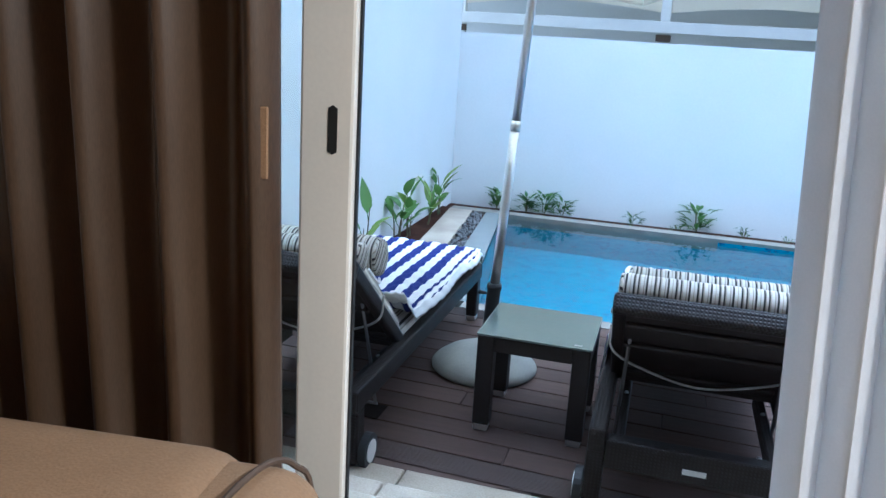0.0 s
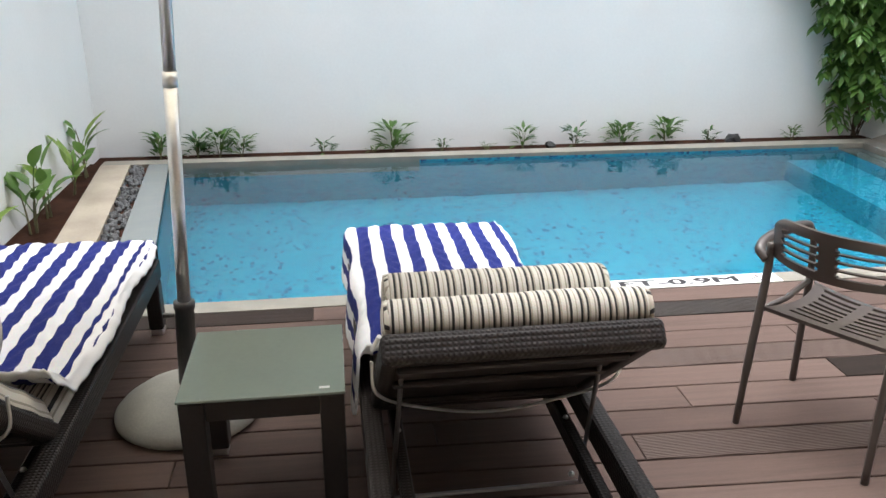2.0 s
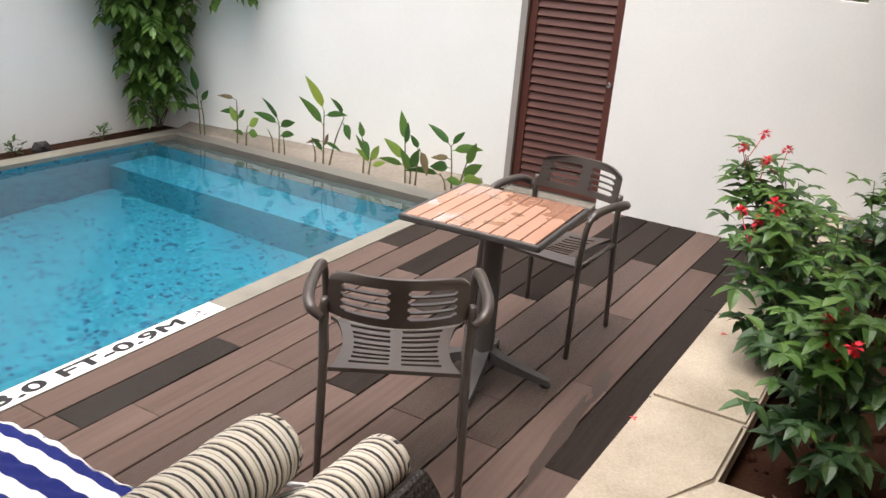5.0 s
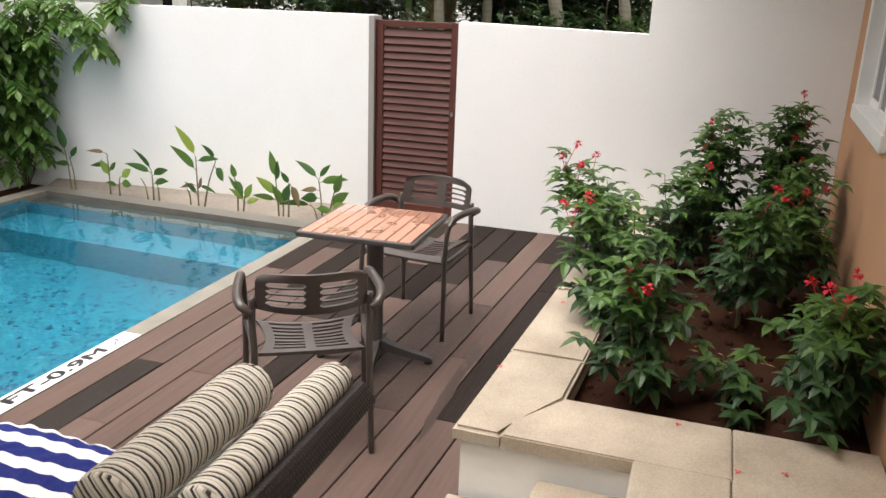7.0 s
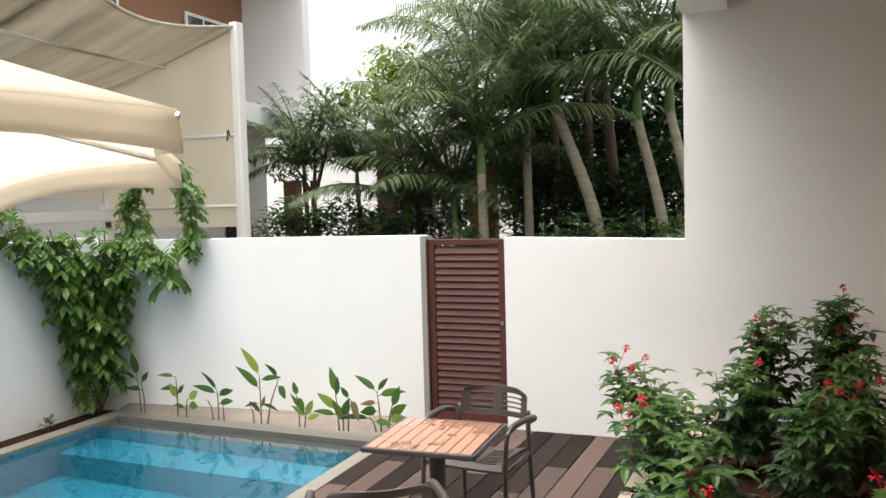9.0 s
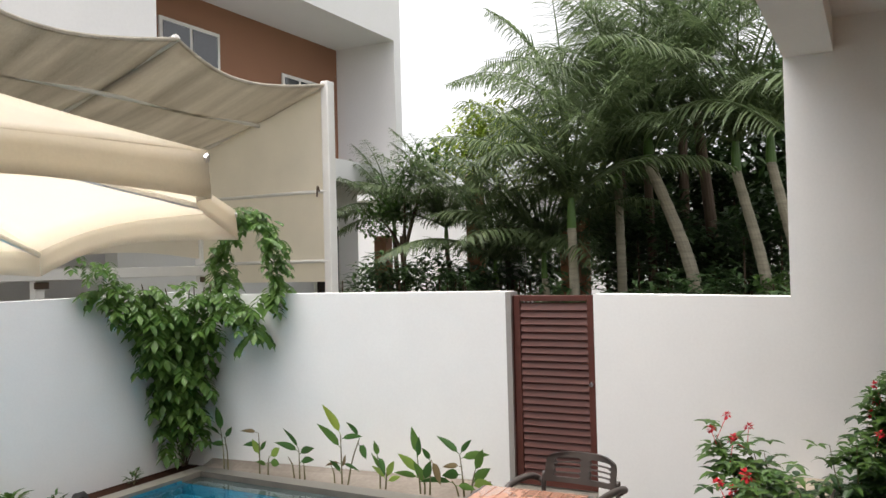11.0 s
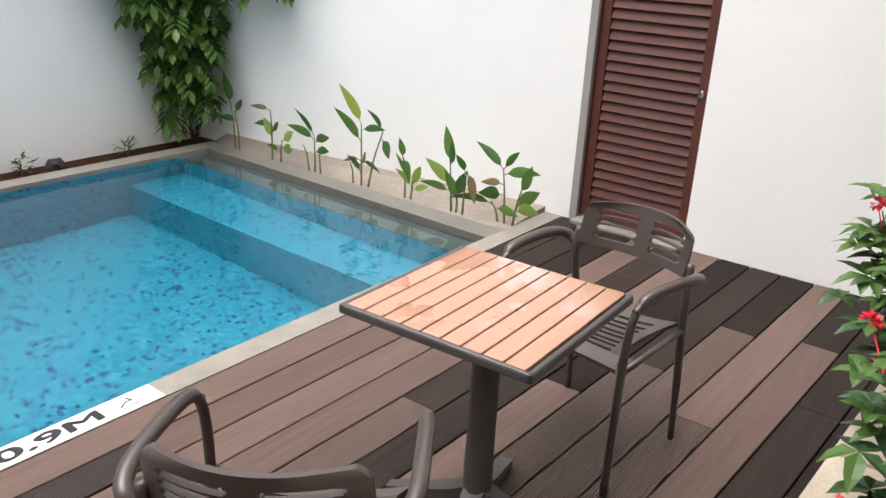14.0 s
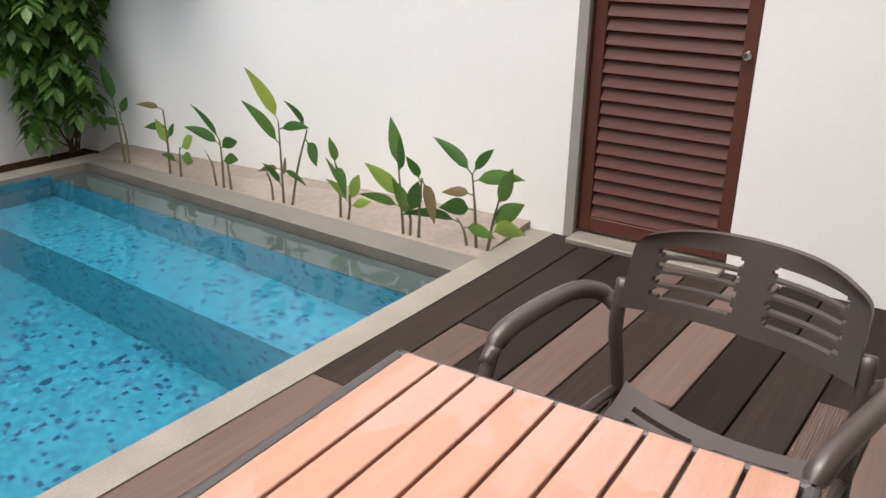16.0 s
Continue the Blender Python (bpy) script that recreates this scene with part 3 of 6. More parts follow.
tagged(part("wall_pier", prism([(6.29, 2.2), (6.48, 2.2), (6.48, 3.634), (6.29, 3.634)], -0.3, 3.6), WHITE), "tall white plastered end wall of the terrace", "wall", kind="structure")
tagged(part("gate_reveal", box(6.286, 6.44, GY1 - 0.05, GY1 - 0.001, 0.0, WALL_TOP - 0.005), GREY_PAINT), "grey cement reveal beside the gate", "trim", kind="structure")
tagged(part("gate_threshold", box(6.2, 6.5, GY0 + 0.002, GY1 - 0.052, -0.1, 0.022, 0.006), COPING), "grey stone threshold under the gate", "threshold", kind="structure")

# House front with the sliding door's opening.
FRONT = 2.4
HOUSE_FLOOR = 0.32


def house_line(x):
    """The ochre front runs askew like the planter."""
    return FRONT - 0.0435 * (x - 2.15)


def ochre(name, x0, x1, z0, z1, label):
    a, b = house_line(x0), house_line(x1)
    tagged(part(name, prism([(x0, a - 0.2), (x1, b - 0.2), (x1, b), (x0, a)], z0, z1), ORANGE), label, "wall", kind="structure")


WIN0, WIN1, WINZ = 4.19, 5.68, 1.19
ochre("wall_house", 2.15, 6.29, -0.3, WINZ, "ochre plastered house wall under the window")
ochre("wall_house_side", 2.15, WIN0, WINZ, 3.599, "ochre plastered house wall")
ochre("wall_house_end", WIN1, 6.29, WINZ, 3.599, "ochre plastered house wall beside the garden")
ochre("wall_house_top", WIN0, WIN1, 2.4, 3.599, "ochre plastered wall over the window")
tagged(part("wall_house_left", box(LEFT - 0.2, -0.75, FRONT - 0.2, 2.56, -0.3, 3.599), WHITE), "white plastered wall beside the sliding door", "wall", kind="structure")
tagged(part("wall_over_door", box(-0.75, 2.149, FRONT - 0.2, 2.56, 2.45, 3.599), WHITE), "white plastered lintel over the door", "wall", kind="structure")
tagged(part("door_jamb", box(2.08, 2.149, FRONT - 0.18, FRONT + 0.02, HOUSE_FLOOR, 2.449), PAINT_WHITE), "white painted door jamb", "trim", kind="structure")
win = ground_empty("window_1", pose((WIN0 + WIN1) / 2, house_line((WIN0 + WIN1) / 2), WINZ, 0, 0, -2.49), "white framed sliding window in the ochre wall", "window", kind="structure")
HW, HH = (WIN1 - WIN0) / 2 - 0.002, 2.4 - WINZ
part("window_sill", box(-HW, HW, -0.12, 0.03, 0.0, 0.09, 0.006, 2), PAINT_WHITE, win)
for n_, q in (("side_frame", (-HW, -HW + 0.09, -0.1, 0.024, 0.09, HH)), ("side_frame", (HW - 0.09, HW, -0.1, 0.024, 0.09, HH)), ("top_frame", (-HW + 0.09, HW - 0.09, -0.1, 0.024, HH - 0.09, HH))):
    part(n_, box(*q, 0.004), PAINT_WHITE, win)
SASH = (2 * HW - 0.18) / 2
for s, depth in ((-1, -0.04), (1, -0.075)):
    c = s * SASH / 2
    sash = part("sash", box(c - SASH / 2, c - SASH / 2 + 0.045, depth - 0.015, depth + 0.015, 0.09, HH - 0.09, 0.003), PAINT_WHITE, win)
    part("stile", box(c + SASH / 2 - 0.045, c + SASH / 2, depth - 0.015, depth + 0.015, 0.09, HH - 0.09, 0.003), PAINT_WHITE, sash)
    part("rail", box(c - SASH / 2 + 0.046, c + SASH / 2 - 0.046, depth - 0.014, depth + 0.014, 0.09, 0.14, 0.003), PAINT_WHITE, sash)
    part("pane", box(c - SASH / 2 + 0.045, c + SASH / 2 - 0.045, depth - 0.004, depth + 0.004, 0.139, HH - 0.09), DARK_GLASS, sash)

# The room that the walk starts in.
tagged(part("floor", box(LEFT - 0.2, 4.0, -2.6, 2.2, 0.0, HOUSE_FLOOR), TILE_FLOOR), "beige tiled room floor", "floor", kind="structure")
tagged(part("door_sill", box(-0.75, 2.15, 2.2, 2.62, 0.0, HOUSE_FLOOR - 0.002), STONE), "pale stone door sill", "sill", kind="structure")
tagged(part("room_wall_back", box(LEFT - 0.2, 4.0, -2.8, -2.6, 0.0, 3.2), INNER), "plain beige room wall", "wall", kind="structure")
tagged(part("room_wall_left", box(LEFT - 0.4, LEFT - 0.2, -2.6, 2.2, 0.0, 3.2), INNER), "plain beige room wall", "wall", kind="structure")
tagged(part("room_wall_right", box(4.0, 4.2, -2.6, 2.2, 0.0, 3.2), INNER), "plain beige room wall", "wall", kind="structure")
tagged(part("ceiling", box(LEFT - 0.4, 4.2, -2.8, 2.2, 3.2, 3.4), INNER), "plain room ceiling", "ceiling", kind="structure")

# Terrace roof with its edge beam.
tagged(part("terrace_ceiling", box(LEFT - 0.2, 6.6, 2.2, 3.3, 3.6, 3.75), WHITE), "white plastered terrace soffit", "ceiling", kind="structure")
tagged(part("terrace_beam", box(LEFT - 0.2, 6.6, 3.302, 3.634, 3.36, 3.8), WHITE), "white plastered edge beam of the terrace roof", "beam", kind="structure")

# Terrace slabs and two steps down to the deck.
tagged(part("terrace_base", box(LEFT, 2.478, 2.622, 3.2, -0.1, 0.268), WHITE), "white plastered terrace base", "terrace", kind="structure")
tagged(part("step_base", box(LEFT, 2.478, 3.202, 3.53, -0.1, 0.11), WHITE), "white plastered base of the step", "step", kind="structure")

# ---- planter ----
def front(x):
    """The planter's front edge, which runs slightly askew to the pool."""
    return 3.882 - 0.045 * (x - 2.478)


planter = ground_empty("planter", pose(0, 0, 0), "raised white planter capped with pale limestone slabs", "planter")
bm = prism([(2.5, 3.86), (2.5, 3.55), (6.285, 3.38), (6.285, 3.69)], -0.08, 0.265)
add_box(bm, 2.5, 2.8, 2.405, 3.55, -0.08, 0.2655)
part("wall", bm, WHITE, planter, "white plastered planter wall")
part("soil", prism([(2.8, 2.376), (6.285, 2.224), (6.285, 3.385), (2.8, 3.545)], -0.05, 0.2), SOIL, planter, "dark red-brown crumbly soil")
bm = prism([(2.46, 3.702), (2.58, 3.69), (2.83, 3.53), (3.21, 3.512), (3.21, 3.849), (2.46, 3.883)], 0.266, 0.32)
bmesh.ops.bevel(bm, geom=[e for e in bm.edges if all(v.co.z > 0.3 for v in e.verts)], offset=0.014, segments=3, affect="EDGES")
part("corner_slab", bm, STONE, planter)
bm = prism([(2.46, 2.896), (2.83, 2.896), (2.83, 3.526), (2.578, 3.686), (2.46, 3.698)], 0.266, 0.32)
bmesh.ops.bevel(bm, geom=[e for e in bm.edges if all(v.co.z > 0.3 for v in e.verts)], offset=0.006, segments=2, affect="EDGES")
part("slab", bm, STONE, planter)
part("slab", box(2.46, 2.83, 2.39, 2.892, 0.266, 0.32, 0.006, 2), STONE, planter)
for x0, x1 in ((3.214, 4.1), (4.104, 5.1), (5.104, 6.285)):
    bm = prism([(x0, front(x0) - 0.337), (x1, front(x1) - 0.337), (x1, front(x1)), (x0, front(x0))], 0.266, 0.32)
    bmesh.ops.bevel(bm, geom=[e for e in bm.edges if all(v.co.z > 0.3 for v in e.verts)], offset=0.01, segments=2, affect="EDGES")
    part("slab", bm, STONE, planter)

# Terrace and step slabs.
terrace = ground_empty("terrace_paving", pose(0, 0, 0), "pale limestone terrace slabs with rounded edges", "paving", kind="structure")
xs = [LEFT + 0.005, -0.35, 0.35, 1.05, 1.75, 2.472]
for x0, x1 in zip(xs, xs[1:]):
    part("slab", box(x0 + 0.002, x1 - 0.002, 2.9, 3.225, 0.27, 0.321, 0.01, 2), STONE, terrace)
    part("slab", box(x0 + 0.002, x1 - 0.002, 2.625, 2.896, 0.27, 0.321, 0.004, 1), STONE, terrace)
    part("step_slab", box(x0 + 0.05, x1 + (0.046 if x1 < 2.4 else -0.002), 3.205, 3.56, 0.112, 0.162, 0.012, 2), STONE, terrace)
    part("lower_slab", box(x0 + 0.02, x1 + (0.016 if x1 < 2.4 else -0.002), 3.535, 3.895, -0.03, 0.022, 0.008, 2), STONE, terrace)


# ---- furniture ----
def plate(f, nu, nv, gap, off):
    """A moulded plate over f(u, v), u from -1 to 1 and v from 0 to 1, pierced where gap(u, v)."""
    bm = bmesh.new()
    solid = {(i, j) for i in range(nu) for j in range(nv) if not gap(-1 + 2 * (i + 0.5) / nu, (j + 0.5) / nv)}
    top, low = {}, {}
    for i, j in solid:
        for q in ((i, j), (i + 1, j), (i + 1, j + 1), (i, j + 1)):
            if q not in top:
                p = Vector(f(-1 + 2 * q[0] / nu, q[1] / nv))
                top[q], low[q] = bm.verts.new(p), bm.verts.new(p + off)
    for i, j in solid:
        ring = [(i, j), (i + 1, j), (i + 1, j + 1), (i, j + 1)]
        bm.faces.new([top[q] for q in ring])
        bm.faces.new([low[q] for q in ring[::-1]])
        for k, (di, dj) in enumerate(((0, -1), (1, 0), (0, 1), (-1, 0))):
            if (i + di, j + dj) not in solid:
                a, b = ring[k], ring[(k + 1) % 4]
                bm.faces.new((top[b], top[a], low[a], low[b]))
    return bm


def slotted(u, v, rows, inner, outer, fill):
    """Rows of long slots with round ends, in two columns."""
    a = abs(u)
    for v0, h in rows:
        e = abs(v - v0) / h
        if e < 1:
            trim = fill * (1 - math.sqrt(1 - e * e))
            if inner + trim < a < outer - trim:
                return True
    return False


def dining_chair(m, label):
    """A stackable cast chair with slotted seat and back, facing +x."""
    ch = ground_empty("dining_chair", m, label, "chair", "chairs at the patio table")

    def back(u, v):
        # u across, v up; round upper corners, lower corners drawn out to the legs
        w = 0.215 - 0.028 * max(0.0, (v - 0.72) / 0.28) ** 3 + 0.006 * (1 - v)
        z = 0.644 + 0.17 * v - 0.013 * abs(u) ** 4 * v + 0.012 * (u * u - 0.4) * (1 - v)
        return (-0.232 + 0.072 * abs(u) ** 2.2 - 0.04 * v, w * u, z)

    holes = [(0.235, 0.052), (0.4, 0.052), (0.565, 0.052), (0.73, 0.056)]
    part("backrest", plate(back, 64, 30, lambda u, v: slotted(u, v, holes, 0.13, 0.8, 0.045), Vector((-0.016, 0, 0))), CHAIR, ch, smooth=False)

    def seat(u, v):
        # u across, v from the back (0) to the front (1); a waist between four horns
        w = (0.212 + 0.03 * v) * (1 - 0.2 * math.sin(math.pi * v) ** 0.8)
        return (-0.205 + 0.42 * v - 0.03 * (1 - u * u) * (v - 0.5) * 2, w * u, 0.455 + 0.016 * u * u - 0.014 * math.sin(math.pi * v) - 0.022 * max(0, v - 0.85) / 0.15)

    holes = [(0.15 + k * 0.094, 0.022) for k in range(8)]
    part("seat", plate(seat, 56, 48, lambda u, v: slotted(u, v, holes, 0.11, 0.8, 0.03), Vector((0, 0, -0.014))), CHAIR, ch)
    for s in (-1, 1):
        part("back_leg", tube(curve_pts([(-0.236, s * 0.236, 0.0), (-0.222, s * 0.232, 0.22), (-0.2, s * 0.228, 0.46), (-0.178, s * 0.232, 0.6), (-0.186, s * 0.228, 0.7)], 5), [0.0125] * 5 + [0.0145] * 16, 10), CHAIR, ch, smooth=True)
        part("front_leg", tube(curve_pts([(0.228, s * 0.268, 0.0), (0.224, s * 0.266, 0.25), (0.212, s * 0.262, 0.48), (0.198, s * 0.264, 0.61), (0.168, s * 0.268, 0.668)], 5), 0.0135, 10), CHAIR, ch, smooth=True)
        part("armrest", tube(curve_pts([(0.192, s * 0.267, 0.645), (0.135, s * 0.274, 0.683), (0.0, s * 0.283, 0.69), (-0.11, s * 0.286, 0.682), (-0.175, s * 0.272, 0.662), (-0.188, s * 0.235, 0.635)], 6), [0.0135] * 4 + [0.019] * 22 + [0.017] * 5, 12), CHAIR, ch, smooth=True)
        part("seat_bracket", tube([(-0.2, s * 0.228, 0.45), (0.0, s * 0.236, 0.437), (0.212, s * 0.262, 0.445)], 0.011, 8), CHAIR, ch, smooth=True)
    return ch


dining_chair(pose(2.735, 4.616, 0, 0, 0, 31.6), "brown-grey cast aluminium chair with slotted seat, back to the loungers")
dining_chair(pose(4.135, 4.622, 0, 0, 0, 172), "brown-grey cast aluminium chair between the table and the gate")

table = ground_empty("patio_table", pose(3.5, 4.638, 0, 0, 0, 2.4), "square patio table with orange teak-look slats on a dark pedestal", "table")
half = 0.297
for k in range(9):
    x0 = -half + 0.02 + k * (2 * half - 0.04) / 9
    part("slat", box(-half + 0.012, half - 0.012, x0 + 0.0028, x0 + (2 * half - 0.04) / 9 - 0.0028, 0.735, 0.753, 0.0015), TEAK, table)
bm = bmesh.new()
for a0 in range(4):
    add_box(bm, -half, half, -half, -half + 0.019, 0.722, 0.75, 0.007, 2, m=pose(0, 0, 0, 0, 0, 90 * a0))
part("rim", bm, DARK_METAL, table, "dark grey metal rim")
part("backing", box(-half + 0.015, half - 0.015, -half + 0.015, half - 0.015, 0.722, 0.732), DARK_METAL, table)
part("column", add_lathe(bmesh.new(), [(0.055, 0.1), (0.045, 0.13), (0.042, 0.4), (0.042, 0.68), (0.07, 0.71), (0.09, 0.722)], 16), DARK_METAL, table, smooth=True)
for k in range(4):
    bm = bmesh.new()
    add_shell(bm, lambda u, v: (0.03 + 0.27 * u, (0.033 - 0.014 * u) * v, 0.135 - 0.1 * u ** 0.75), 0, 1, -1, 1, 8, 2, lambda u, v: Vector((0, 0, -0.05 + 0.026 * u)))
    foot = part("foot", bm, DARK_METAL, table, m=pose(0, 0, 0, 0, 0, 90 * k + 12))
    part("glide", add_lathe(bmesh.new(), [(0.022, 0.0), (0.024, 0.012), (0.012, 0.03)], 10, (0.285, 0)), BLACK, foot)

# Small glass-topped side table between the loungers.
st = ground_empty("side_table", pose(0.745, 4.575, 0), "dark wicker side table with a greenish glass top", "side table", )
for sx in (-1, 1):
    for sy in (-1, 1):
        leg = part("leg", box(-0.036, 0.036, -0.036, 0.036, 0.03, 0.38, 0.006, 2), WICKER_PLAIN, st, m=pose(sx * 0.2, sy * 0.185, 0))
        part("foot_cap", box(-0.03, 0.03, -0.03, 0.03, 0.0, 0.03, 0.004), CHROME, leg)
for s in (-1, 1):
    part("apron", box(-0.164, 0.164, s * 0.185 - 0.03, s * 0.185 + 0.03, 0.365, 0.43, 0.006, 2), WICKER_PLAIN, st)
    part("apron", box(s * 0.2 - 0.036, s * 0.2 + 0.036, -0.221, 0.221, 0.366, 0.431, 0.006, 2), WICKER_PLAIN, st)
part("shelf_weave", box(-0.17, 0.17, -0.16, 0.16, 0.405, 0.424), WICKER_PLAIN, st)
part("glass_top", box(-0.24, 0.24, -0.225, 0.225, 0.434, 0.444, 0.003, 2), GLASS_TOP, st, "greenish frosted glass top")
part("maker_plate", box(0.165, 0.195, -0.2, -0.188, 0.4442, 0.4448), CHROME, st)


def sun_lounger(m, label):
    """Head at -y, foot at +y; about 2 m long."""
    lg = ground_empty("sun_lounger", m, label, "sun lounger", "sun loungers on the deck")
    w = 0.338
    for s in (-1, 1):
        part("side_rail", box(s * w - 0.03, s * w + 0.03, -1.165, 0.83, 0.245, 0.335, 0.01, 2), WICKER, lg)
        part("inner_rail", box(s * 0.262 - 0.018, s * 0.262 + 0.018, -1.1, -0.45, 0.215, 0.275, 0.006), WICKER, lg)
        part("leg", box(s * w - 0.032, s * w + 0.032, 0.72, 0.8, 0.03, 0.25, 0.01, 2), WICKER, lg)
        part("foot_cap", box(s * w - 0.027, s * w + 0.027, 0.73, 0.79, 0.0, 0.03, 0.004), CHROME, lg)
        part("rear_leg", box(s * w - 0.032, s * w + 0.032, -1.16, -1.08, 0.03, 0.25, 0.01, 2), WICKER, lg)
        wheel = part("wheel", tube([(s * (w + 0.036), -1.09, 0.07), (s * (w + 0.066), -1.09, 0.07)], 0.07, 20), BLACK, lg, "black rubber wheel")
        part("rim", tube([(s * (w + 0.033), -1.09, 0.07), (s * (w + 0.07), -1.09, 0.07)], 0.046, 16), PAINT_WHITE, wheel, "pale grey plastic rim")
        part("strut", tube([(s * 0.27, -0.9, 0.6), (s * 0.285, -0.78, 0.24), (s * 0.29, -0.75, 0.1)], 0.007, 8), STEEL, lg)
        for q in ((-0.72, 0.17), (-0.66, 0.245), (-0.75, 0.1)):
            part("bolt", add_lathe(bmesh.new(), [(0.009, -0.006), (0.01, 0.0), (0.005, 0.008)], 8), CHROME, lg, m=pose(s * 0.262, q[0], q[1] + 0.03, 90, 0, 0))
    part("strut_bar", tube([(-0.3, -0.75, 0.1), (0.3, -0.75, 0.1)], 0.007, 8), STEEL, lg)
    part("end_rail", box(-0.306, 0.306, 0.765, 0.825, 0.25, 0.333, 0.01, 2), WICKER, lg)
    part("head_rail", box(-0.306, 0.306, -1.162, -1.09, 0.19, 0.3, 0.01, 2), WICKER, lg)
    part("maker_plate", box(-0.04, 0.04, -1.167, -1.163, 0.225, 0.245, 0.001), CHROME, lg)
    part("seat_webbing", box(-0.306, 0.306, -0.56, 0.762, 0.29, 0.325), WICKER_PLAIN, lg)
    # Backrest, hinged near the middle and rising towards the head.
    tilt = pose(0, -0.56, 0.315, 39.5, 0, 180)
    length = 0.735
    for s in (-1, 1):
        part("backrest_rail", box(s * 0.315 - 0.022, s * 0.315 + 0.022, -0.02, length, -0.02, 0.04, 0.014, 2), WICKER, lg, m=tilt)
    part("backrest_rail", box(-0.337, 0.337, length - 0.02, length + 0.03, -0.03, 0.045, 0.018, 3), WICKER, lg, m=tilt)
    part("backrest_panel", box(-0.292, 0.292, -0.02, length - 0.022, -0.005, 0.03), WICKER_PLAIN, lg, "dark woven backrest seen from behind", m=tilt)
    for q in (0.1, 0.4, 0.6):
        part("crossbar", box(-0.292, 0.292, q - 0.02, q + 0.02, -0.025, -0.006, 0.006), WICKER_PLAIN, lg, m=tilt)
    part("strap", tube(curve_pts([(-0.345, 0.42, 0.05), (-0.33, 0.36, -0.03), (-0.2, 0.27, -0.06), (0.0, 0.2, -0.075), (0.2, 0.27, -0.06), (0.33, 0.36, -0.03), (0.345, 0.42, 0.05)], 6), 0.005, 6), CHROME, lg, "pale elastic strap", m=tilt)
    return lg, tilt


def lounger_cushion(m, tilt, label):
    cu = ground_empty("lounger_cushion", m, label, "cushion", "lounger cushions")

    def pad(u, v):
        e = min(1.0, (1 - abs(u)) / 0.12, (1 - abs(v)) / 0.12)
        return (0.325 * u, 0.36 + 0.34 * v, 0.04 + 0.065 * math.sqrt(max(0.0, e * (2 - e))) + 0.006 * noise.noise((u * 3, v * 3, 1.0)))

    part("back_pad", add_shell(bmesh.new(), pad, -1, 1, -1, 1, 24, 24, Vector((0, 0, -0.002))), CUSHION, cu, m=tilt, smooth=True)

    def flat(u, v):
        e = min(1.0, (1 - abs(u)) / 0.1, (1 - abs(v)) / 0.06)
        return (0.325 * u, 0.11 + 0.68 * v, 0.338 + 0.065 * math.sqrt(max(0.0, e * (2 - e))))

    part("seat_pad", add_shell(bmesh.new(), flat, -1, 1, -1, 1, 20, 30, Vector((0, 0, -0.002))), CUSHION, cu, smooth=True)

    def roll(y, z, r, half_len, name, sag=0.0):
        bm = bmesh.new()
        n, rings = 24, []
        prof = [(-1.0, 0.3), (-0.999, 0.65), (-0.985, 0.9), (-0.94, 1.0)] + [(k * 0.06 - 0.9, 1.0) for k in range(31)] + [(0.94, 1.0), (0.985, 0.9), (0.999, 0.65), (1.0, 0.3)]
        for u, q in prof:
            ring = []
            for k in range(n):
                a = 2 * math.pi * k / n
                wob = 1 + 0.05 * noise.noise((u * 3, y * 9, 0.3)) + 0.035 * noise.noise((u * 14, math.cos(a) * 1.5, math.sin(a) * 1.5 + y))
                ring.append(bm.verts.new((half_len * u, y + r * q * wob * math.cos(a), z + 0.9 * r * q * wob * math.sin(a) - sag * u * u)))
            rings.append(ring)
        for a, b in zip(rings, rings[1:]):
            for k in range(n):
                bm.faces.new((a[k], a[(k + 1) % n], b[(k + 1) % n], b[k]))
        bm.faces.new(rings[0][::-1])
        bm.faces.new(rings[-1])
        body = part(name, bm, CUSHION, cu, m=tilt, smooth=True)
        for e in (-1, 1):
            cap = add_lathe(bmesh.new(), [(r * 0.97, -0.012), (r * 0.93, 0.0), (r * 0.6, 0.004), (0.004, 0.005)], 24)
            part("end_panel", cap, CUSHION_END, body, "striped end panel", m=Matrix.Translation((e * (half_len - 0.002), y, z)) @ pose(0, 0, 0, 0, 90 * e, 0) @ Matrix.Diagonal((0.9, 1, 1, 1)), smooth=True)
        return body

    roll(0.69, 0.085, 0.062, 0.325, "rolled_top")
    roll(0.45, 0.2, 0.088, 0.305, "neck_bolster")
    for s in (-1, 1):
        part("tie_loop", tube(curve_pts([(s * 0.33, 0.62, 0.07), (s * 0.345, 0.52, 0.06), (s * 0.305, 0.42, 0.12)], 4), 0.006, 6), TOWEL_EDGE, cu, m=tilt)
    return cu


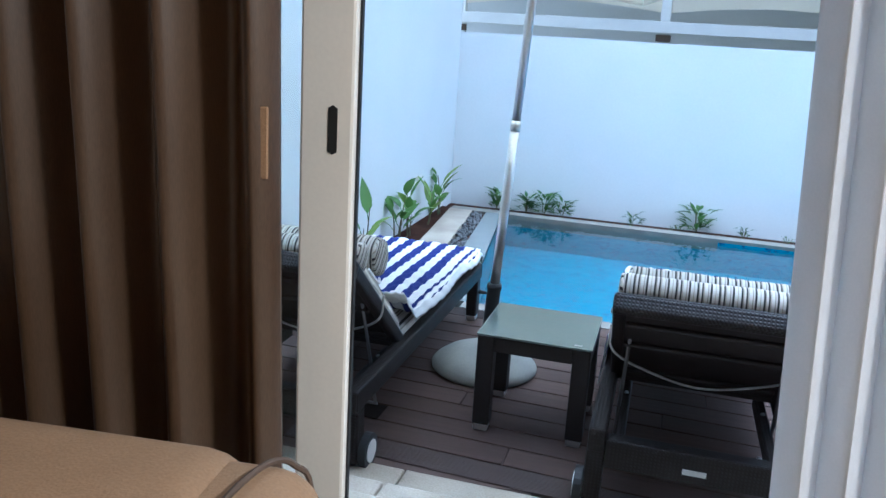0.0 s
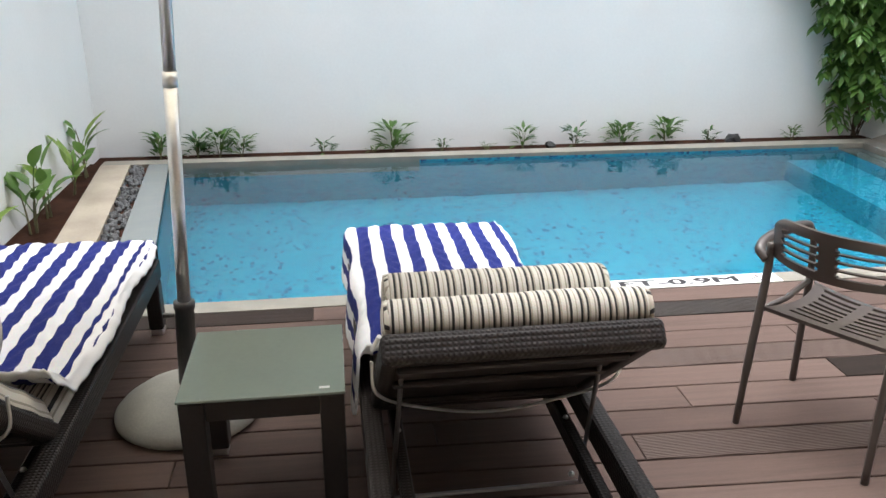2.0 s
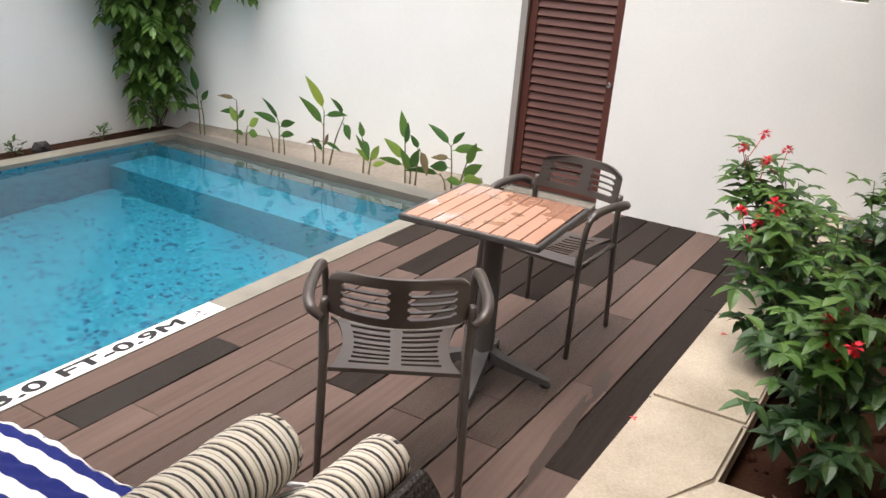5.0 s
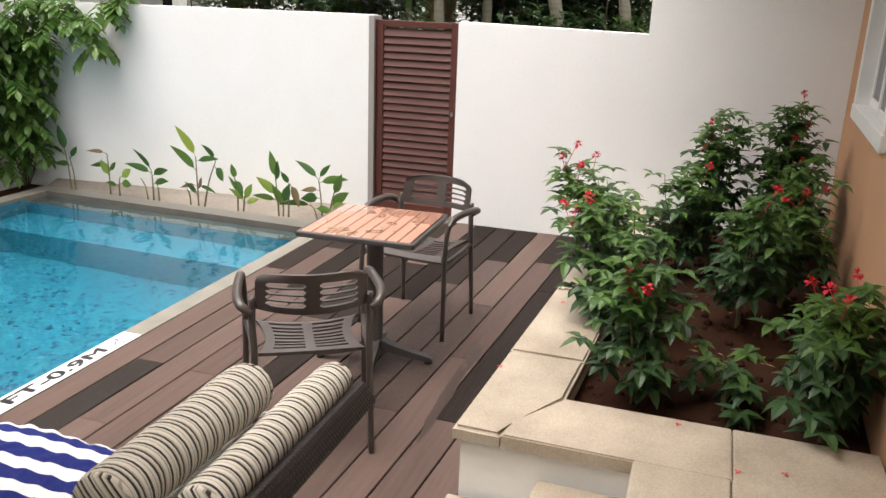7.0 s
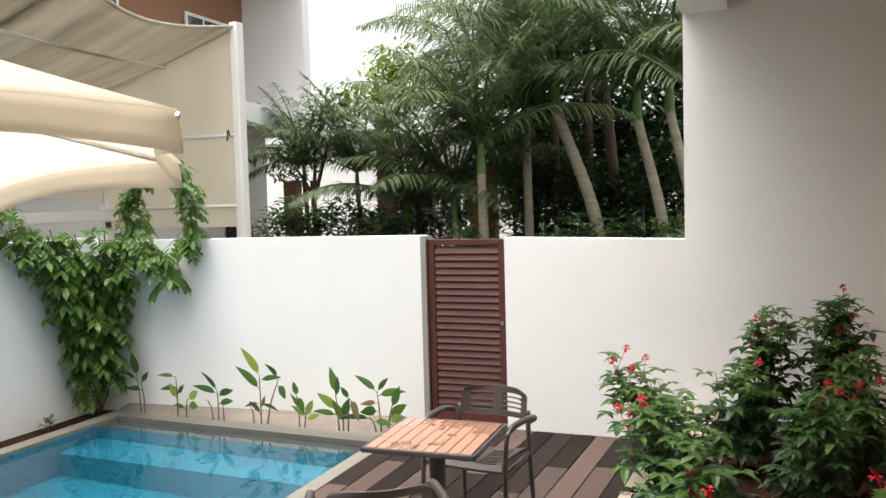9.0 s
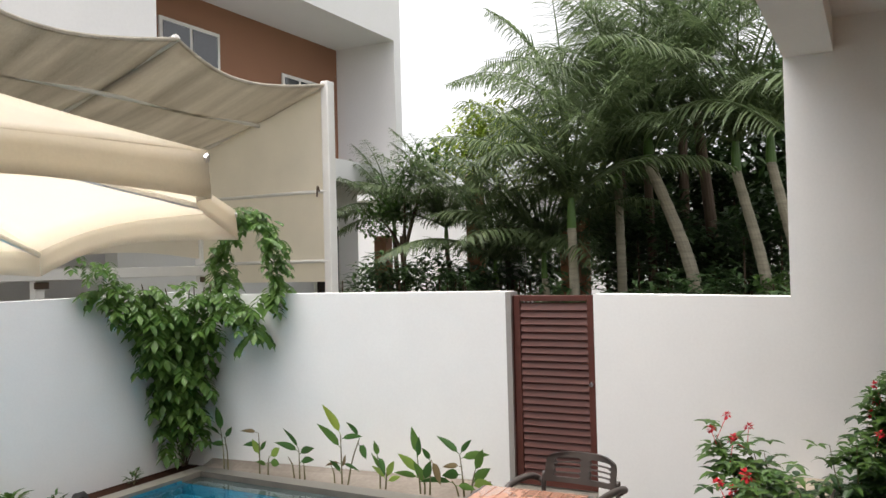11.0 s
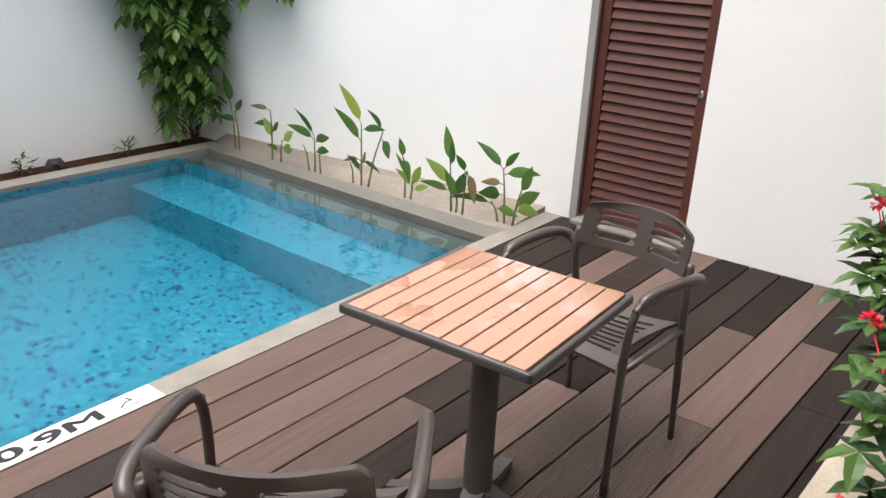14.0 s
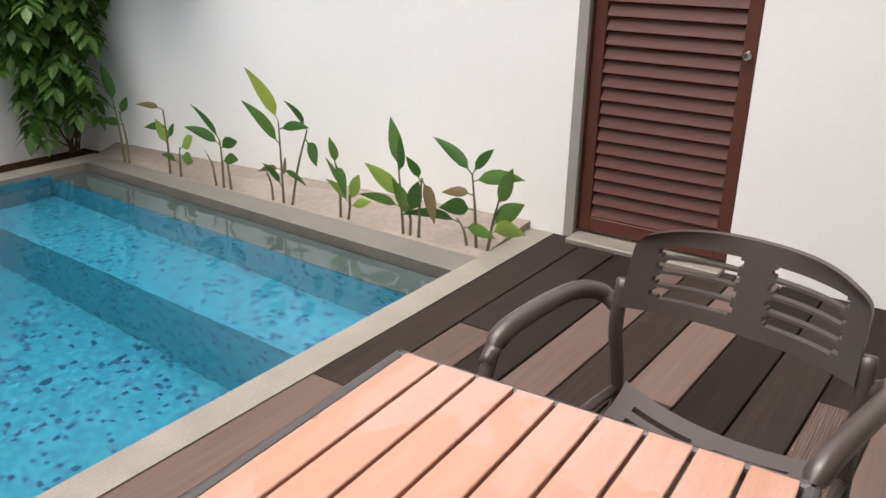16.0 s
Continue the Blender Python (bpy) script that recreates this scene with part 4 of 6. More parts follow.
def beach_towel(m, label, x0, x1, y0, y1, edge=0.345, slant=0.0):
    """A towel over the foot end: it falls over the pad's sides and end; slant: how far its head edge runs askew."""
    tw = ground_empty("beach_towel", m, label, "towel", "striped towels")

    def drape(u, v):
        y = v - slant * (u - x0) / (x1 - x0) * max(0.0, 1 - (v - y0) / 0.7)
        x, z = u, 0.412
        if abs(x) > edge:
            s, d = math.copysign(1, x), abs(x) - edge
            x, z = s * (edge + 0.02 * min(1, d / 0.03) + 0.08 * d + 0.012 * math.sin(v * 11 + s)), z - 0.97 * d
        if y > 0.82:
            y, z = 0.845, z - (y - 0.82)
        if y < -0.42:
            z += 0.75 * (-0.42 - y)
        z += 0.009 * noise.noise((u * 5, v * 4, 4.2)) + 0.0045 * math.sin(v * 66 + 5 * math.sin(u * 30)) + 0.003 * noise.noise((u * 30, v * 50, 2.0))
        return (x, y, z)

    def sheet(name, a0, a1, b0, b1, nu, nv, lift, material):
        bm = add_shell(bmesh.new(), lambda u, v: Vector(drape(u, v)) + Vector((0, 0, lift)), a0, a1, b0, b1, nu, nv, Vector((0.001, 0, 0.009)))
        bm.verts.index_update()
        uv = bm.loops.layers.uv.new("cloth")
        for fc in bm.faces:
            for lp in fc.loops:
                k = lp.vert.index // 2
                lp[uv].uv = (a0 + (a1 - a0) * (k // (nv + 1)) / nu + 5.0, b0 + (b1 - b0) * (k % (nv + 1)) / nv)
        part(name, bm, material, tw, smooth=True)

    sheet("cloth", x0, x1, y0, y1, 64, 120, 0.0, TOWEL)
    sheet("end_hem", x0, x1, y0 - 0.07, y0 + 0.005, 64, 6, 0.003, TOWEL_EDGE)
    sheet("side_hem", x0 - 0.03, x0 + 0.02, y0 - 0.07, y1, 6, 120, 0.003, TOWEL_EDGE)
    sheet("side_hem", x1 - 0.035, x1 + 0.02, y0 - 0.07, y1, 6, 120, 0.003, TOWEL_EDGE)
    return tw


L2 = pose(1.395, 5.045, 0, 0, 0, 0.4)
L1 = pose(-0.18, 4.985, 0, 0, 0, 0)
lg, tilt = sun_lounger(L2, "dark brown wicker sun lounger with raised back, beside the glass table")
lounger_cushion(L2, tilt, "cream and black striped cushion with rolled head end")
beach_towel(L2, "blue and white striped beach towel hanging over one side", -0.55, 0.375, -0.44, 0.88)
lg, tilt = sun_lounger(L1, "dark brown wicker sun lounger with raised back, near the side wall")
lounger_cushion(L1, tilt, "cream and black striped cushion with rolled head end")
beach_towel(L1, "blue and white striped beach towel spread askew over the foot end", -0.5, 0.36, -0.3, 0.88, slant=0.22)

# Parasol.
ub = ground_empty("parasol", pose(0.403, 5.04, 0), "large cream canvas parasol on a chrome pole in a domed base", "parasol")
part("base", add_lathe(bmesh.new(), [(0.255, 0.0), (0.268, 0.012), (0.268, 0.03), (0.25, 0.05), (0.2, 0.085), (0.13, 0.115), (0.05, 0.13)], 40), CONCRETE, ub, "grey cast concrete dome base", smooth=True)
LEAN = pose(0, 0, 0, 0, 2.9, 0)
part("socket", add_lathe(bmesh.new(), [(0.036, 0.12), (0.034, 0.43), (0.038, 0.43), (0.038, 0.455), (0.03, 0.46)], 18), DARK_METAL, ub, "dark metal socket tube", smooth=True, m=LEAN)
part("clamp_screw", tube([(-0.03, 0, 0.4), (-0.075, 0, 0.4)], [0.006, 0.012], 8), DARK_METAL, ub, m=LEAN)
part("pole", tube([(0, 0, 0.43), (0, 0, 1.25)], 0.0235, 16), CHROME, ub, "chrome pole", smooth=True, m=LEAN)
part("pole_joint", tube([(0, 0, 1.22), (0, 0, 1.27)], 0.025, 16), CHROME, ub, smooth=True, m=LEAN)
part("upper_pole", tube([(0, 0, 1.27), (0, 0, 2.52)], 0.021, 16), CHROME, ub, smooth=True, m=LEAN)
RIBS, HEM, APEX = 8, 2.07, 2.54
ARMS = [(-65, 1.03, -0.04), (-17, 1.2, 0.0), (22, 1.18, 0.0), (67, 1.1, 0.0), (112, 1.1, 0.0), (157, 1.1, 0.0), (203, 1.1, -0.04), (249, 1.06, -0.1)]
CANOPY = LEAN @ pose(0, 0, HEM, -6.7, -1.9, 0) @ pose(0, 0, -HEM)


def rib_end(k, share=1.0):
    a, r, drop = ARMS[k % RIBS]
    return Vector((share * r * math.cos(radians(a)), share * r * math.sin(radians(a)), HEM + share * drop))


bm = bmesh.new()
for k in range(RIBS):
    a, b = rib_end(k), rib_end(k + 1)

    def panel(u, v, a=a, b=b):
        edge = a.lerp(b, u)
        sag = math.sin(math.pi * u)
        edge = Vector((edge.x * (1 - 0.06 * sag), edge.y * (1 - 0.06 * sag), edge.z + 0.02 * sag))
        p = Vector((0, 0, APEX)).lerp(edge, v)
        p.z -= 0.05 * math.sin(math.pi * v) * (0.6 + 0.4 * sag)
        return p

    add_shell(bm, panel, 0, 1, 0.03, 1, 8, 10, Vector((0, 0, -0.003)))
    add_shell(bm, lambda u, v, panel=panel: Vector(panel(u, 1)) + Vector((0, 0, -v * (0.085 - 0.02 * math.sin(math.pi * u)))), 0, 1, 0, 1, 8, 3, Vector((0.002, 0.002, 0)))
part("canopy", bm, CANVAS, ub, "cream canvas canopy with a short valance", smooth=True, m=CANOPY)
for k in range(RIBS):
    rib = part("rib", tube([(0, 0, APEX - 0.1), tuple(rib_end(k, 0.5) + Vector((0, 0, 0.115))), tuple(rib_end(k) + Vector((0, 0, -0.015)))], 0.009, 6), CHROME, ub, m=CANOPY)
    part("strut", tube([(0, 0, 1.93), tuple(rib_end(k, 0.5) + Vector((0, 0, 0.1)))], 0.007, 6), CHROME, rib)
part("hub", add_lathe(bmesh.new(), [(0.03, 1.9), (0.045, 1.91), (0.045, 1.95), (0.03, 1.96)], 12), PAINT_WHITE, ub, m=CANOPY)

# ---- the doorway and the room's furnishings ----
door = ground_empty("door_1", pose(0, 2.49, HOUSE_FLOOR), "sliding glass door with champagne aluminium frame, half open", "door", kind="structure")
stile = part("stile", box(0.592, 0.69, -0.025, 0.01, 0.0, 2.12, 0.006, 2), DOOR_FRAME, door)
part("brush_seal", box(0.6905, 0.694, -0.012, -0.002, 0.0, 2.12), BLACK, stile)
part("pull_slot", add_shell(bmesh.new(), lambda u, v: (0.653 + 0.0085 * u * min(1, 3.2 * math.sqrt(max(0, 1 - v * v)) * 0.9), -0.0262, 1.147 + 0.041 * v), -1, 1, -1, 1, 4, 16, Vector((0, 0.0006, 0))), BLACK, stile, "recessed black pull slot")
part("stile", box(-0.74, -0.66, -0.025, 0.025, 0.0, 2.12, 0.006, 2), DOOR_FRAME, door)
part("bottom_rail", box(-0.66, 0.591, -0.02, 0.02, 0.0, 0.09, 0.005), DOOR_FRAME, door)
part("top_rail", box(-0.66, 0.591, -0.02, 0.02, 2.04, 2.12, 0.005), DOOR_FRAME, door)
pane = part("pane", box(-0.66, 0.59, -0.004, 0.004, 0.09, 2.04), GLASS_PANE, door)
pane.visible_shadow = False
tagged(part("door_track", box(-0.74, 2.07, 2.44, 2.55, HOUSE_FLOOR - 0.002, HOUSE_FLOOR + 0.006), DOOR_FRAME), "aluminium sliding door track", "track", kind="structure")


def hanging_cloth(name, x0, x1, y, pitch, depth, z0, z1, material, label, category, skew=0.0, seed=1.0, fold=0.25):
    ob = ground_empty(name, pose(0, y, 0), label, category)

    def f(u, v):
        a = 2 * math.pi * u / pitch
        k = 0.75 + 0.25 * v + 0.35 * noise.noise((u * 5, v * 0.8, seed))
        return (u + skew * (1 - v) + fold * depth * math.sin(2 * a) * k, depth * math.sin(a + 0.5 * noise.noise((u * 2, v, seed + 3))) * k, z0 + (z1 - z0) * v)

    part("cloth", add_shell(bmesh.new(), f, x0, x1, 0, 1, max(20, int((x1 - x0) / pitch * 18)), 24, Vector((0, 0.003, 0))), material, ob, smooth=True)
    part("hem", add_shell(bmesh.new(), lambda u, v: Vector(f(u, v)) + Vector((0, -0.002, 0)), x1 - 0.03, x1 + 0.002, 0, 1, 4, 24, Vector((0, 0.007, 0))), material, ob, smooth=True)
    return ob


cur = hanging_cloth("curtain", -0.7, 0.598, 2.36, 0.15, 0.05, HOUSE_FLOOR + 0.02, 2.42, CURTAIN, "heavy brown satin curtain drawn to one side", "curtain", skew=0.03, seed=2.0, fold=0.05)
part("tie_tab", box(0.594, 0.608, -0.035, -0.03, 1.4, 1.51, 0.002), SOFA, cur, "tan fabric tab")
hanging_cloth("sheer_curtain", 1.315, 1.93, 2.42, 0.062, 0.034, HOUSE_FLOOR + 0.02, 2.42, SHEER, "white sheer curtain gathered beside the doorway", "curtain", skew=0.13, seed=7.0)
tagged(part("curtain_rail", tube([(-0.74, 2.37, 2.432), (2.07, 2.37, 2.432)], 0.012, 8), DARK_METAL), "dark metal curtain rail", "rail")

sofa = ground_empty("sofa", pose(0.76, 2.12, HOUSE_FLOOR, 0, 0, 6.5), "beige fabric sofa with thick rounded back, against the curtain", "sofa")
part("back", box(-1.68, -0.03, -0.28, 0.03, 0.1, 0.765, 0.09, 5), SOFA, sofa, smooth=True)
part("end_panel", box(-0.16, 0.06, -0.265, 0.015, 0.1, 0.752, 0.075, 5), SOFA, sofa, smooth=True)
part("piping", tube(curve_pts([(-0.026, -0.27, 0.3), (-0.024, -0.272, 0.6), (-0.03, -0.25, 0.715), (-0.035, -0.18, 0.762), (-0.02, -0.06, 0.764), (0.0, 0.0, 0.735), (0.02, 0.022, 0.66), (0.02, 0.022, 0.3)], 6), 0.0045, 6), BARK, sofa, "dark piping")
part("seat", box(-1.66, -0.06, -1.0, -0.27, 0.08, 0.44, 0.05, 3), SOFA, sofa, smooth=True)
for x in (-1.58, -0.1):
    for y in (-0.9, -0.1):
        part("foot", box(x - 0.03, x + 0.03, y - 0.03, y + 0.03, 0, 0.1, 0.004), BARK, sofa)

# Unseen warm lamp and assumed fixture, added to light the curtain folds and sofa.
lamp = ground_empty("room_fill_light", pose(3.1, 1.1, 3.2), "assumed round ceiling light, added unseen to light the room", "ceiling light")
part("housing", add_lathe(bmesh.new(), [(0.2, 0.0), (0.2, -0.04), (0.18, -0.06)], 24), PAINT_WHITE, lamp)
room_fill = new("room_fill_lamp", bpy.data.lights.new("room_fill_lamp", "AREA"))
room_fill.data.shape, room_fill.data.size, room_fill.data.energy, room_fill.data.color = "DISK", 0.34, 42.0, (1.0, 0.82, 0.62)
room_fill.matrix_world = look((3.1, 1.1, 3.12), (3.1, 1.1, 0))

# Hatch on the side wall.
hatch = ground_empty("wall_hatch", pose(LEFT, 6.07, 1.035), "white metal wall hatch with a small dark glazed window", "hatch")
part("plate", box(0.0, 0.035, -0.215, 0.215, -0.195, 0.195, 0.012, 2), PAINT_WHITE, hatch)


def rounded(rx, rz, x):
    return lambda u, v: (x, u * rx * min(1, 1.25 * math.sqrt(max(0.0, 1 - abs(v) ** 4)) + 0.3), v * rz)


part("window_rim", add_shell(bmesh.new(), rounded(0.13, 0.105, 0.037), -1, 1, -1, 1, 8, 16, Vector((0.008, 0, 0))), CHROME, hatch)
part("window", add_shell(bmesh.new(), rounded(0.112, 0.09, 0.046), -1, 1, -1, 1, 8, 16, Vector((0.003, 0, 0))), DARK_GLASS, hatch, "dark glazed window")
for q in (-0.13, 0.13):
    part("hinge", box(0.035, 0.045, -0.21, -0.195, q - 0.025, q + 0.025, 0.002), DARK_METAL, hatch)
part("latch", box(0.035, 0.05, 0.175, 0.2, -0.09, -0.06, 0.003), DARK_METAL, hatch)

# Louvred gate.
gate = ground_empty("louvred_gate", pose(6.345, 0, 0.035), "maroon painted steel gate with horizontal louvres", "gate")
y0, y1, h = GY0 + 0.012, GY1 - 0.06, 1.6
part("stile", box(-0.02, 0.02, y0, y0 + 0.055, 0, h, 0.003), GATE, gate)
part("stile", box(-0.02, 0.02, y1 - 0.055, y1, 0, h, 0.003), GATE, gate)
part("frame_post", box(-0.035, 0.03, y1 + 0.002, y1 + 0.006, 0, h, 0.0), GATE, gate)
part("bottom_rail", box(-0.02, 0.02, y0 + 0.056, y1 - 0.056, 0, 0.07, 0.003), GATE, gate)
part("top_rail", box(-0.02, 0.02, y0 + 0.056, y1 - 0.056, h - 0.05, h, 0.003), GATE, gate)
sl = box(-0.003, 0.003, y0 + 0.057, y1 - 0.057, -0.034, 0.034)
bmesh.ops.rotate(sl, cent=(0, 0, 0), matrix=Matrix.Rotation(radians(25), 3, "Y"), verts=sl.verts)
first = part("louvre", sl, GATE, gate, m=pose(0, 0, 0.105))
COUNT = 24
for k in range(1, COUNT):
    ob = new("louvre", first.data)
    ob.parent = gate
    ob.matrix_basis = pose(0, 0, 0.105 + k * (h - 0.2) / (COUNT - 1))
part("backing", box(0.028, 0.032, y0 + 0.02, y1 - 0.02, 0.02, h - 0.09), GATE, gate)
ring_m = pose(-0.028, y0 + 0.03, 0.87)
part("keyhole_plate", box(-0.003, 0.003, -0.007, 0.007, -0.02, 0.02, 0.002), STEEL, gate, m=ring_m)
part("ring_pull", tube([(-0.01, 0.014 * math.cos(a * math.pi / 8), 0.014 * math.sin(a * math.pi / 8)) for a in range(17)], 0.003, 6), STEEL, gate, m=ring_m)


# ---- plants ----
def broad_plant(x, y, z, height, count, seed, name="broadleaf_plant", label="broad-leaved green plant at the foot of the wall", leaf=0.2, spread=0.5, mats=None, group="plants in the beds"):
    """A clump of a few upright stems with broad pointed leaves."""
    rnd = random.Random(seed)
    pl = ground_empty(name, pose(x, y, z, 0, 0, rnd.uniform(0, 360)), label, "plant", group)
    stems = 2 if count < 7 else 3
    k = 0
    for s in range(stems):
        a = rnd.uniform(0, 6.28)
        top = height * (1.0 if s == 0 else rnd.uniform(0.45, 0.75))
        lean = 0.12 * top
        pts = [(0.02 * math.cos(a), 0.02 * math.sin(a), -0.02), (0.03 * math.cos(a) + lean * 0.4 * math.cos(a), lean * 0.4 * math.sin(a), top * 0.4), (lean * math.cos(a), lean * math.sin(a), top * 0.78)]
        pts = curve_pts(pts, 4)
        part("stem", tube(pts, [0.008 - 0.005 * i / (len(pts) - 1) for i in range(len(pts))], 6), STEM, pl)
        for j in range(max(2, count // stems)):
            t = 0.35 + 0.65 * (j + 0.5) / max(2, count // stems)
            p = pts[min(len(pts) - 1, int(t * (len(pts) - 1)))]
            b = a + 2.4 * j + rnd.uniform(-0.5, 0.5)
            up = 0.9 + 1.5 * t + rnd.uniform(-0.3, 0.4)
            way = Vector((math.cos(b), math.sin(b), up))
            ln = leaf * rnd.uniform(0.75, 1.2)
            bm = bmesh.new()
            add_tube(bm, [p, p + way.normalized() * ln * 0.25], 0.003, 5)
            add_leaf(bm, p + way.normalized() * ln * 0.22, way, ln, ln * rnd.uniform(0.27, 0.4), droop=rnd.uniform(0.4, 1.5), fold=0.12, seg=5)
            mt = rnd.choice(mats or [LEAF, LEAF, LEAF_DEEP])
            part("leaf", bm, mt, pl, smooth=True)
            k += 1
    return pl


TONES = [LEAF_DEEP, LEAF, LEAF_FRESH, LEAF_BROWN, LEAF_YELLOW]


def bed_plant(x, y, z, stems, leaves, label):
    """A young plant against the wall. Stems: foot and lean along the wall, height. Leaves: stem, height, side of the stem, rise in degrees, length, width, tone."""
    rnd = random.Random(int(y * 100))
    pl = ground_empty("broadleaf_plant", pose(x, y, z), label, "plant", "plants in the beds")
    lines = []
    for foot, lean, top in stems:
        pts = curve_pts([(0, foot, -0.03), (rnd.uniform(-0.01, 0.01), foot + 0.35 * lean, top * 0.5), (rnd.uniform(-0.02, 0.0), foot + lean, top)], 5)
        lines.append(pts)
        part("stem", tube(pts, [0.0085 - 0.0045 * i / (len(pts) - 1) for i in range(len(pts))], 6), STEM, pl)
    for k, h, side, rise, ln, wd, tone in leaves:
        pts = lines[k]
        p = min(pts, key=lambda q: abs(q.z - h))
        e = radians(rise)
        way = Vector((rnd.uniform(-0.35, 0.05), side * math.cos(e), math.sin(e))).normalized()
        across = (way.cross(Vector((1, 0, 0))).normalized() + Vector((rnd.uniform(-0.5, 0.5), 0, 0))).normalized()
        bm = bmesh.new()
        add_tube(bm, [p, p + way * 0.035], 0.003, 5)
        add_leaf(bm, p + way * 0.03, way, ln, wd, droop=rnd.uniform(0.25, 0.6), fold=0.12, seg=6, side=across)
        part("leaf", bm, TONES[tone], pl, smooth=True)


BED = "young broad-leaved plant in the sandy bed by the gate wall"
bed_plant(5.85, 8.7, 0.01, [(0, 0.02, 0.34), (-0.05, 0.03, 0.3)], [(0, 0.34, 1, 86, 0.23, 0.075, 0), (0, 0.3, 1, 42, 0.17, 0.06, 0), (1, 0.22, 1, 18, 0.15, 0.055, 0), (1, 0.28, -1, 60, 0.13, 0.05, 0)], BED)
bed_plant(5.85, 8.24, 0.01, [(0.02, 0.0, 0.36), (-0.08, -0.03, 0.16)], [(0, 0.35, 1, 22, 0.16, 0.04, 3), (0, 0.24, 1, 6, 0.17, 0.05, 0), (0, 0.14, 1, 72, 0.15, 0.075, 2), (1, 0.14, -1, 45, 0.14, 0.085, 2), (1, 0.1, -1, 12, 0.13, 0.075, 1), (0, 0.18, -1, 60, 0.12, 0.05, 0), (1, 0.05, 1, 30, 0.1, 0.06, 1)], "young broad-leaved plant with a withered brown top leaf")
bed_plant(5.85, 7.79, 0.01, [(0, 0.0, 0.25), (0.06, 0.02, 0.12), (-0.06, 0.0, 0.14)], [(0, 0.24, 1, 68, 0.22, 0.042, 0), (0, 0.22, 1, 28, 0.25, 0.062, 0), (0, 0.2, -1, 33, 0.24, 0.068, 0), (0, 0.13, -1, 30, 0.23, 0.065, 0), (1, 0.08, 1, 70, 0.09, 0.02, 3)], BED)
bed_plant(5.85, 7.3, 0.01, [(0.02, 0.0, 0.42), (-0.04, -0.14, 0.4), (0.1, 0.02, 0.14)], [(0, 0.41, 1, 70, 0.29, 0.08, 4), (0, 0.3, 1, 48, 0.29, 0.09, 1), (0, 0.37, -1, 24, 0.26, 0.052, 0), (1, 0.4, 1, 62, 0.16, 0.075, 0), (1, 0.36, -1, -40, 0.14, 0.075, 0), (0, 0.17, 1, 3, 0.16, 0.035, 3), (0, 0.17, -1, 2, 0.2, 0.035, 0), (0, 0.1, -1, 65, 0.14, 0.05, 3), (0, 0.08, 1, 60, 0.14, 0.055, 0)], "tall young plant with a yellow-green top leaf")
bed_plant(5.85, 6.92, 0.01, [(0, 0.02, 0.27), (-0.05, -0.02, 0.12)], [(0, 0.24, 1, 85, 0.13, 0.06, 1), (0, 0.27, -1, -45, 0.17, 0.065, 0), (1, 0.08, -1, 62, 0.2, 0.062, 2), (1, 0.06, 1, 55, 0.15, 0.06, 2), (1, 0.05, -1, 32, 0.16, 0.05, 2), (0, 0.12, 1, 70, 0.14, 0.05, 1)], BED)
bed_plant(5.85, 6.52, 0.01, [(0, 0.02, 0.3), (-0.09, -0.02, 0.28), (-0.04, 0.0, 0.14)], [(0, 0.3, 1, 80, 0.22, 0.072, 1), (0, 0.27, -1, 78, 0.2, 0.06, 0), (0, 0.15, 1, 56, 0.22, 0.08, 2), (0, 0.12, 1, 18, 0.2, 0.06, 1), (1, 0.28, -1, -52, 0.2, 0.075, 3), (1, 0.24, 1, 70, 0.12, 0.05, 0), (2, 0.08, -1, 68, 0.2, 0.075, 0), (2, 0.06, 1, 74, 0.2, 0.07, 1)], BED)
bed_plant(5.89, 6.13, 0.02, [(0, 0.03, 0.32), (-0.06, -0.06, 0.24), (0.05, 0.06, 0.1)], [(0, 0.32, 1, 46, 0.23, 0.058, 0), (0, 0.31, -1, 58, 0.17, 0.048, 0), (0, 0.28, -1, 26, 0.27, 0.07, 1), (0, 0.22, 1, 6, 0.16, 0.05, 3), (0, 0.17, 1, 2, 0.15, 0.09, 0), (2, 0.08, 1, 16, 0.28, 0.062, 0), (1, 0.1, -1, 52, 0.22, 0.09, 1), (1, 0.07, -1, 34, 0.24, 0.085, 2), (1, 0.2, -1, 66, 0.22, 0.08, 1), (2, 0.06, -1, 10, 0.18, 0.06, 1)], "young broad-leaved clump in the bed beside the gate")
for i, (x, y, hgt, c) in enumerate([(-0.86, 6.1, 0.36, 6), (-0.88, 6.5, 0.58, 5), (-0.87, 7.3, 0.52, 9), (-0.88, 7.62, 0.5, 8), (-0.88, 8.15, 0.36, 8), (-0.89, 8.6, 0.5, 9)]):
    broad_plant(x, y, -0.02, hgt, c, 60 + i, leaf=0.24, mats=[LEAF, LEAF_FRESH, LEAF_VINE], label="leafy green plant in the narrow bed by the side wall", group="plants by the side wall")


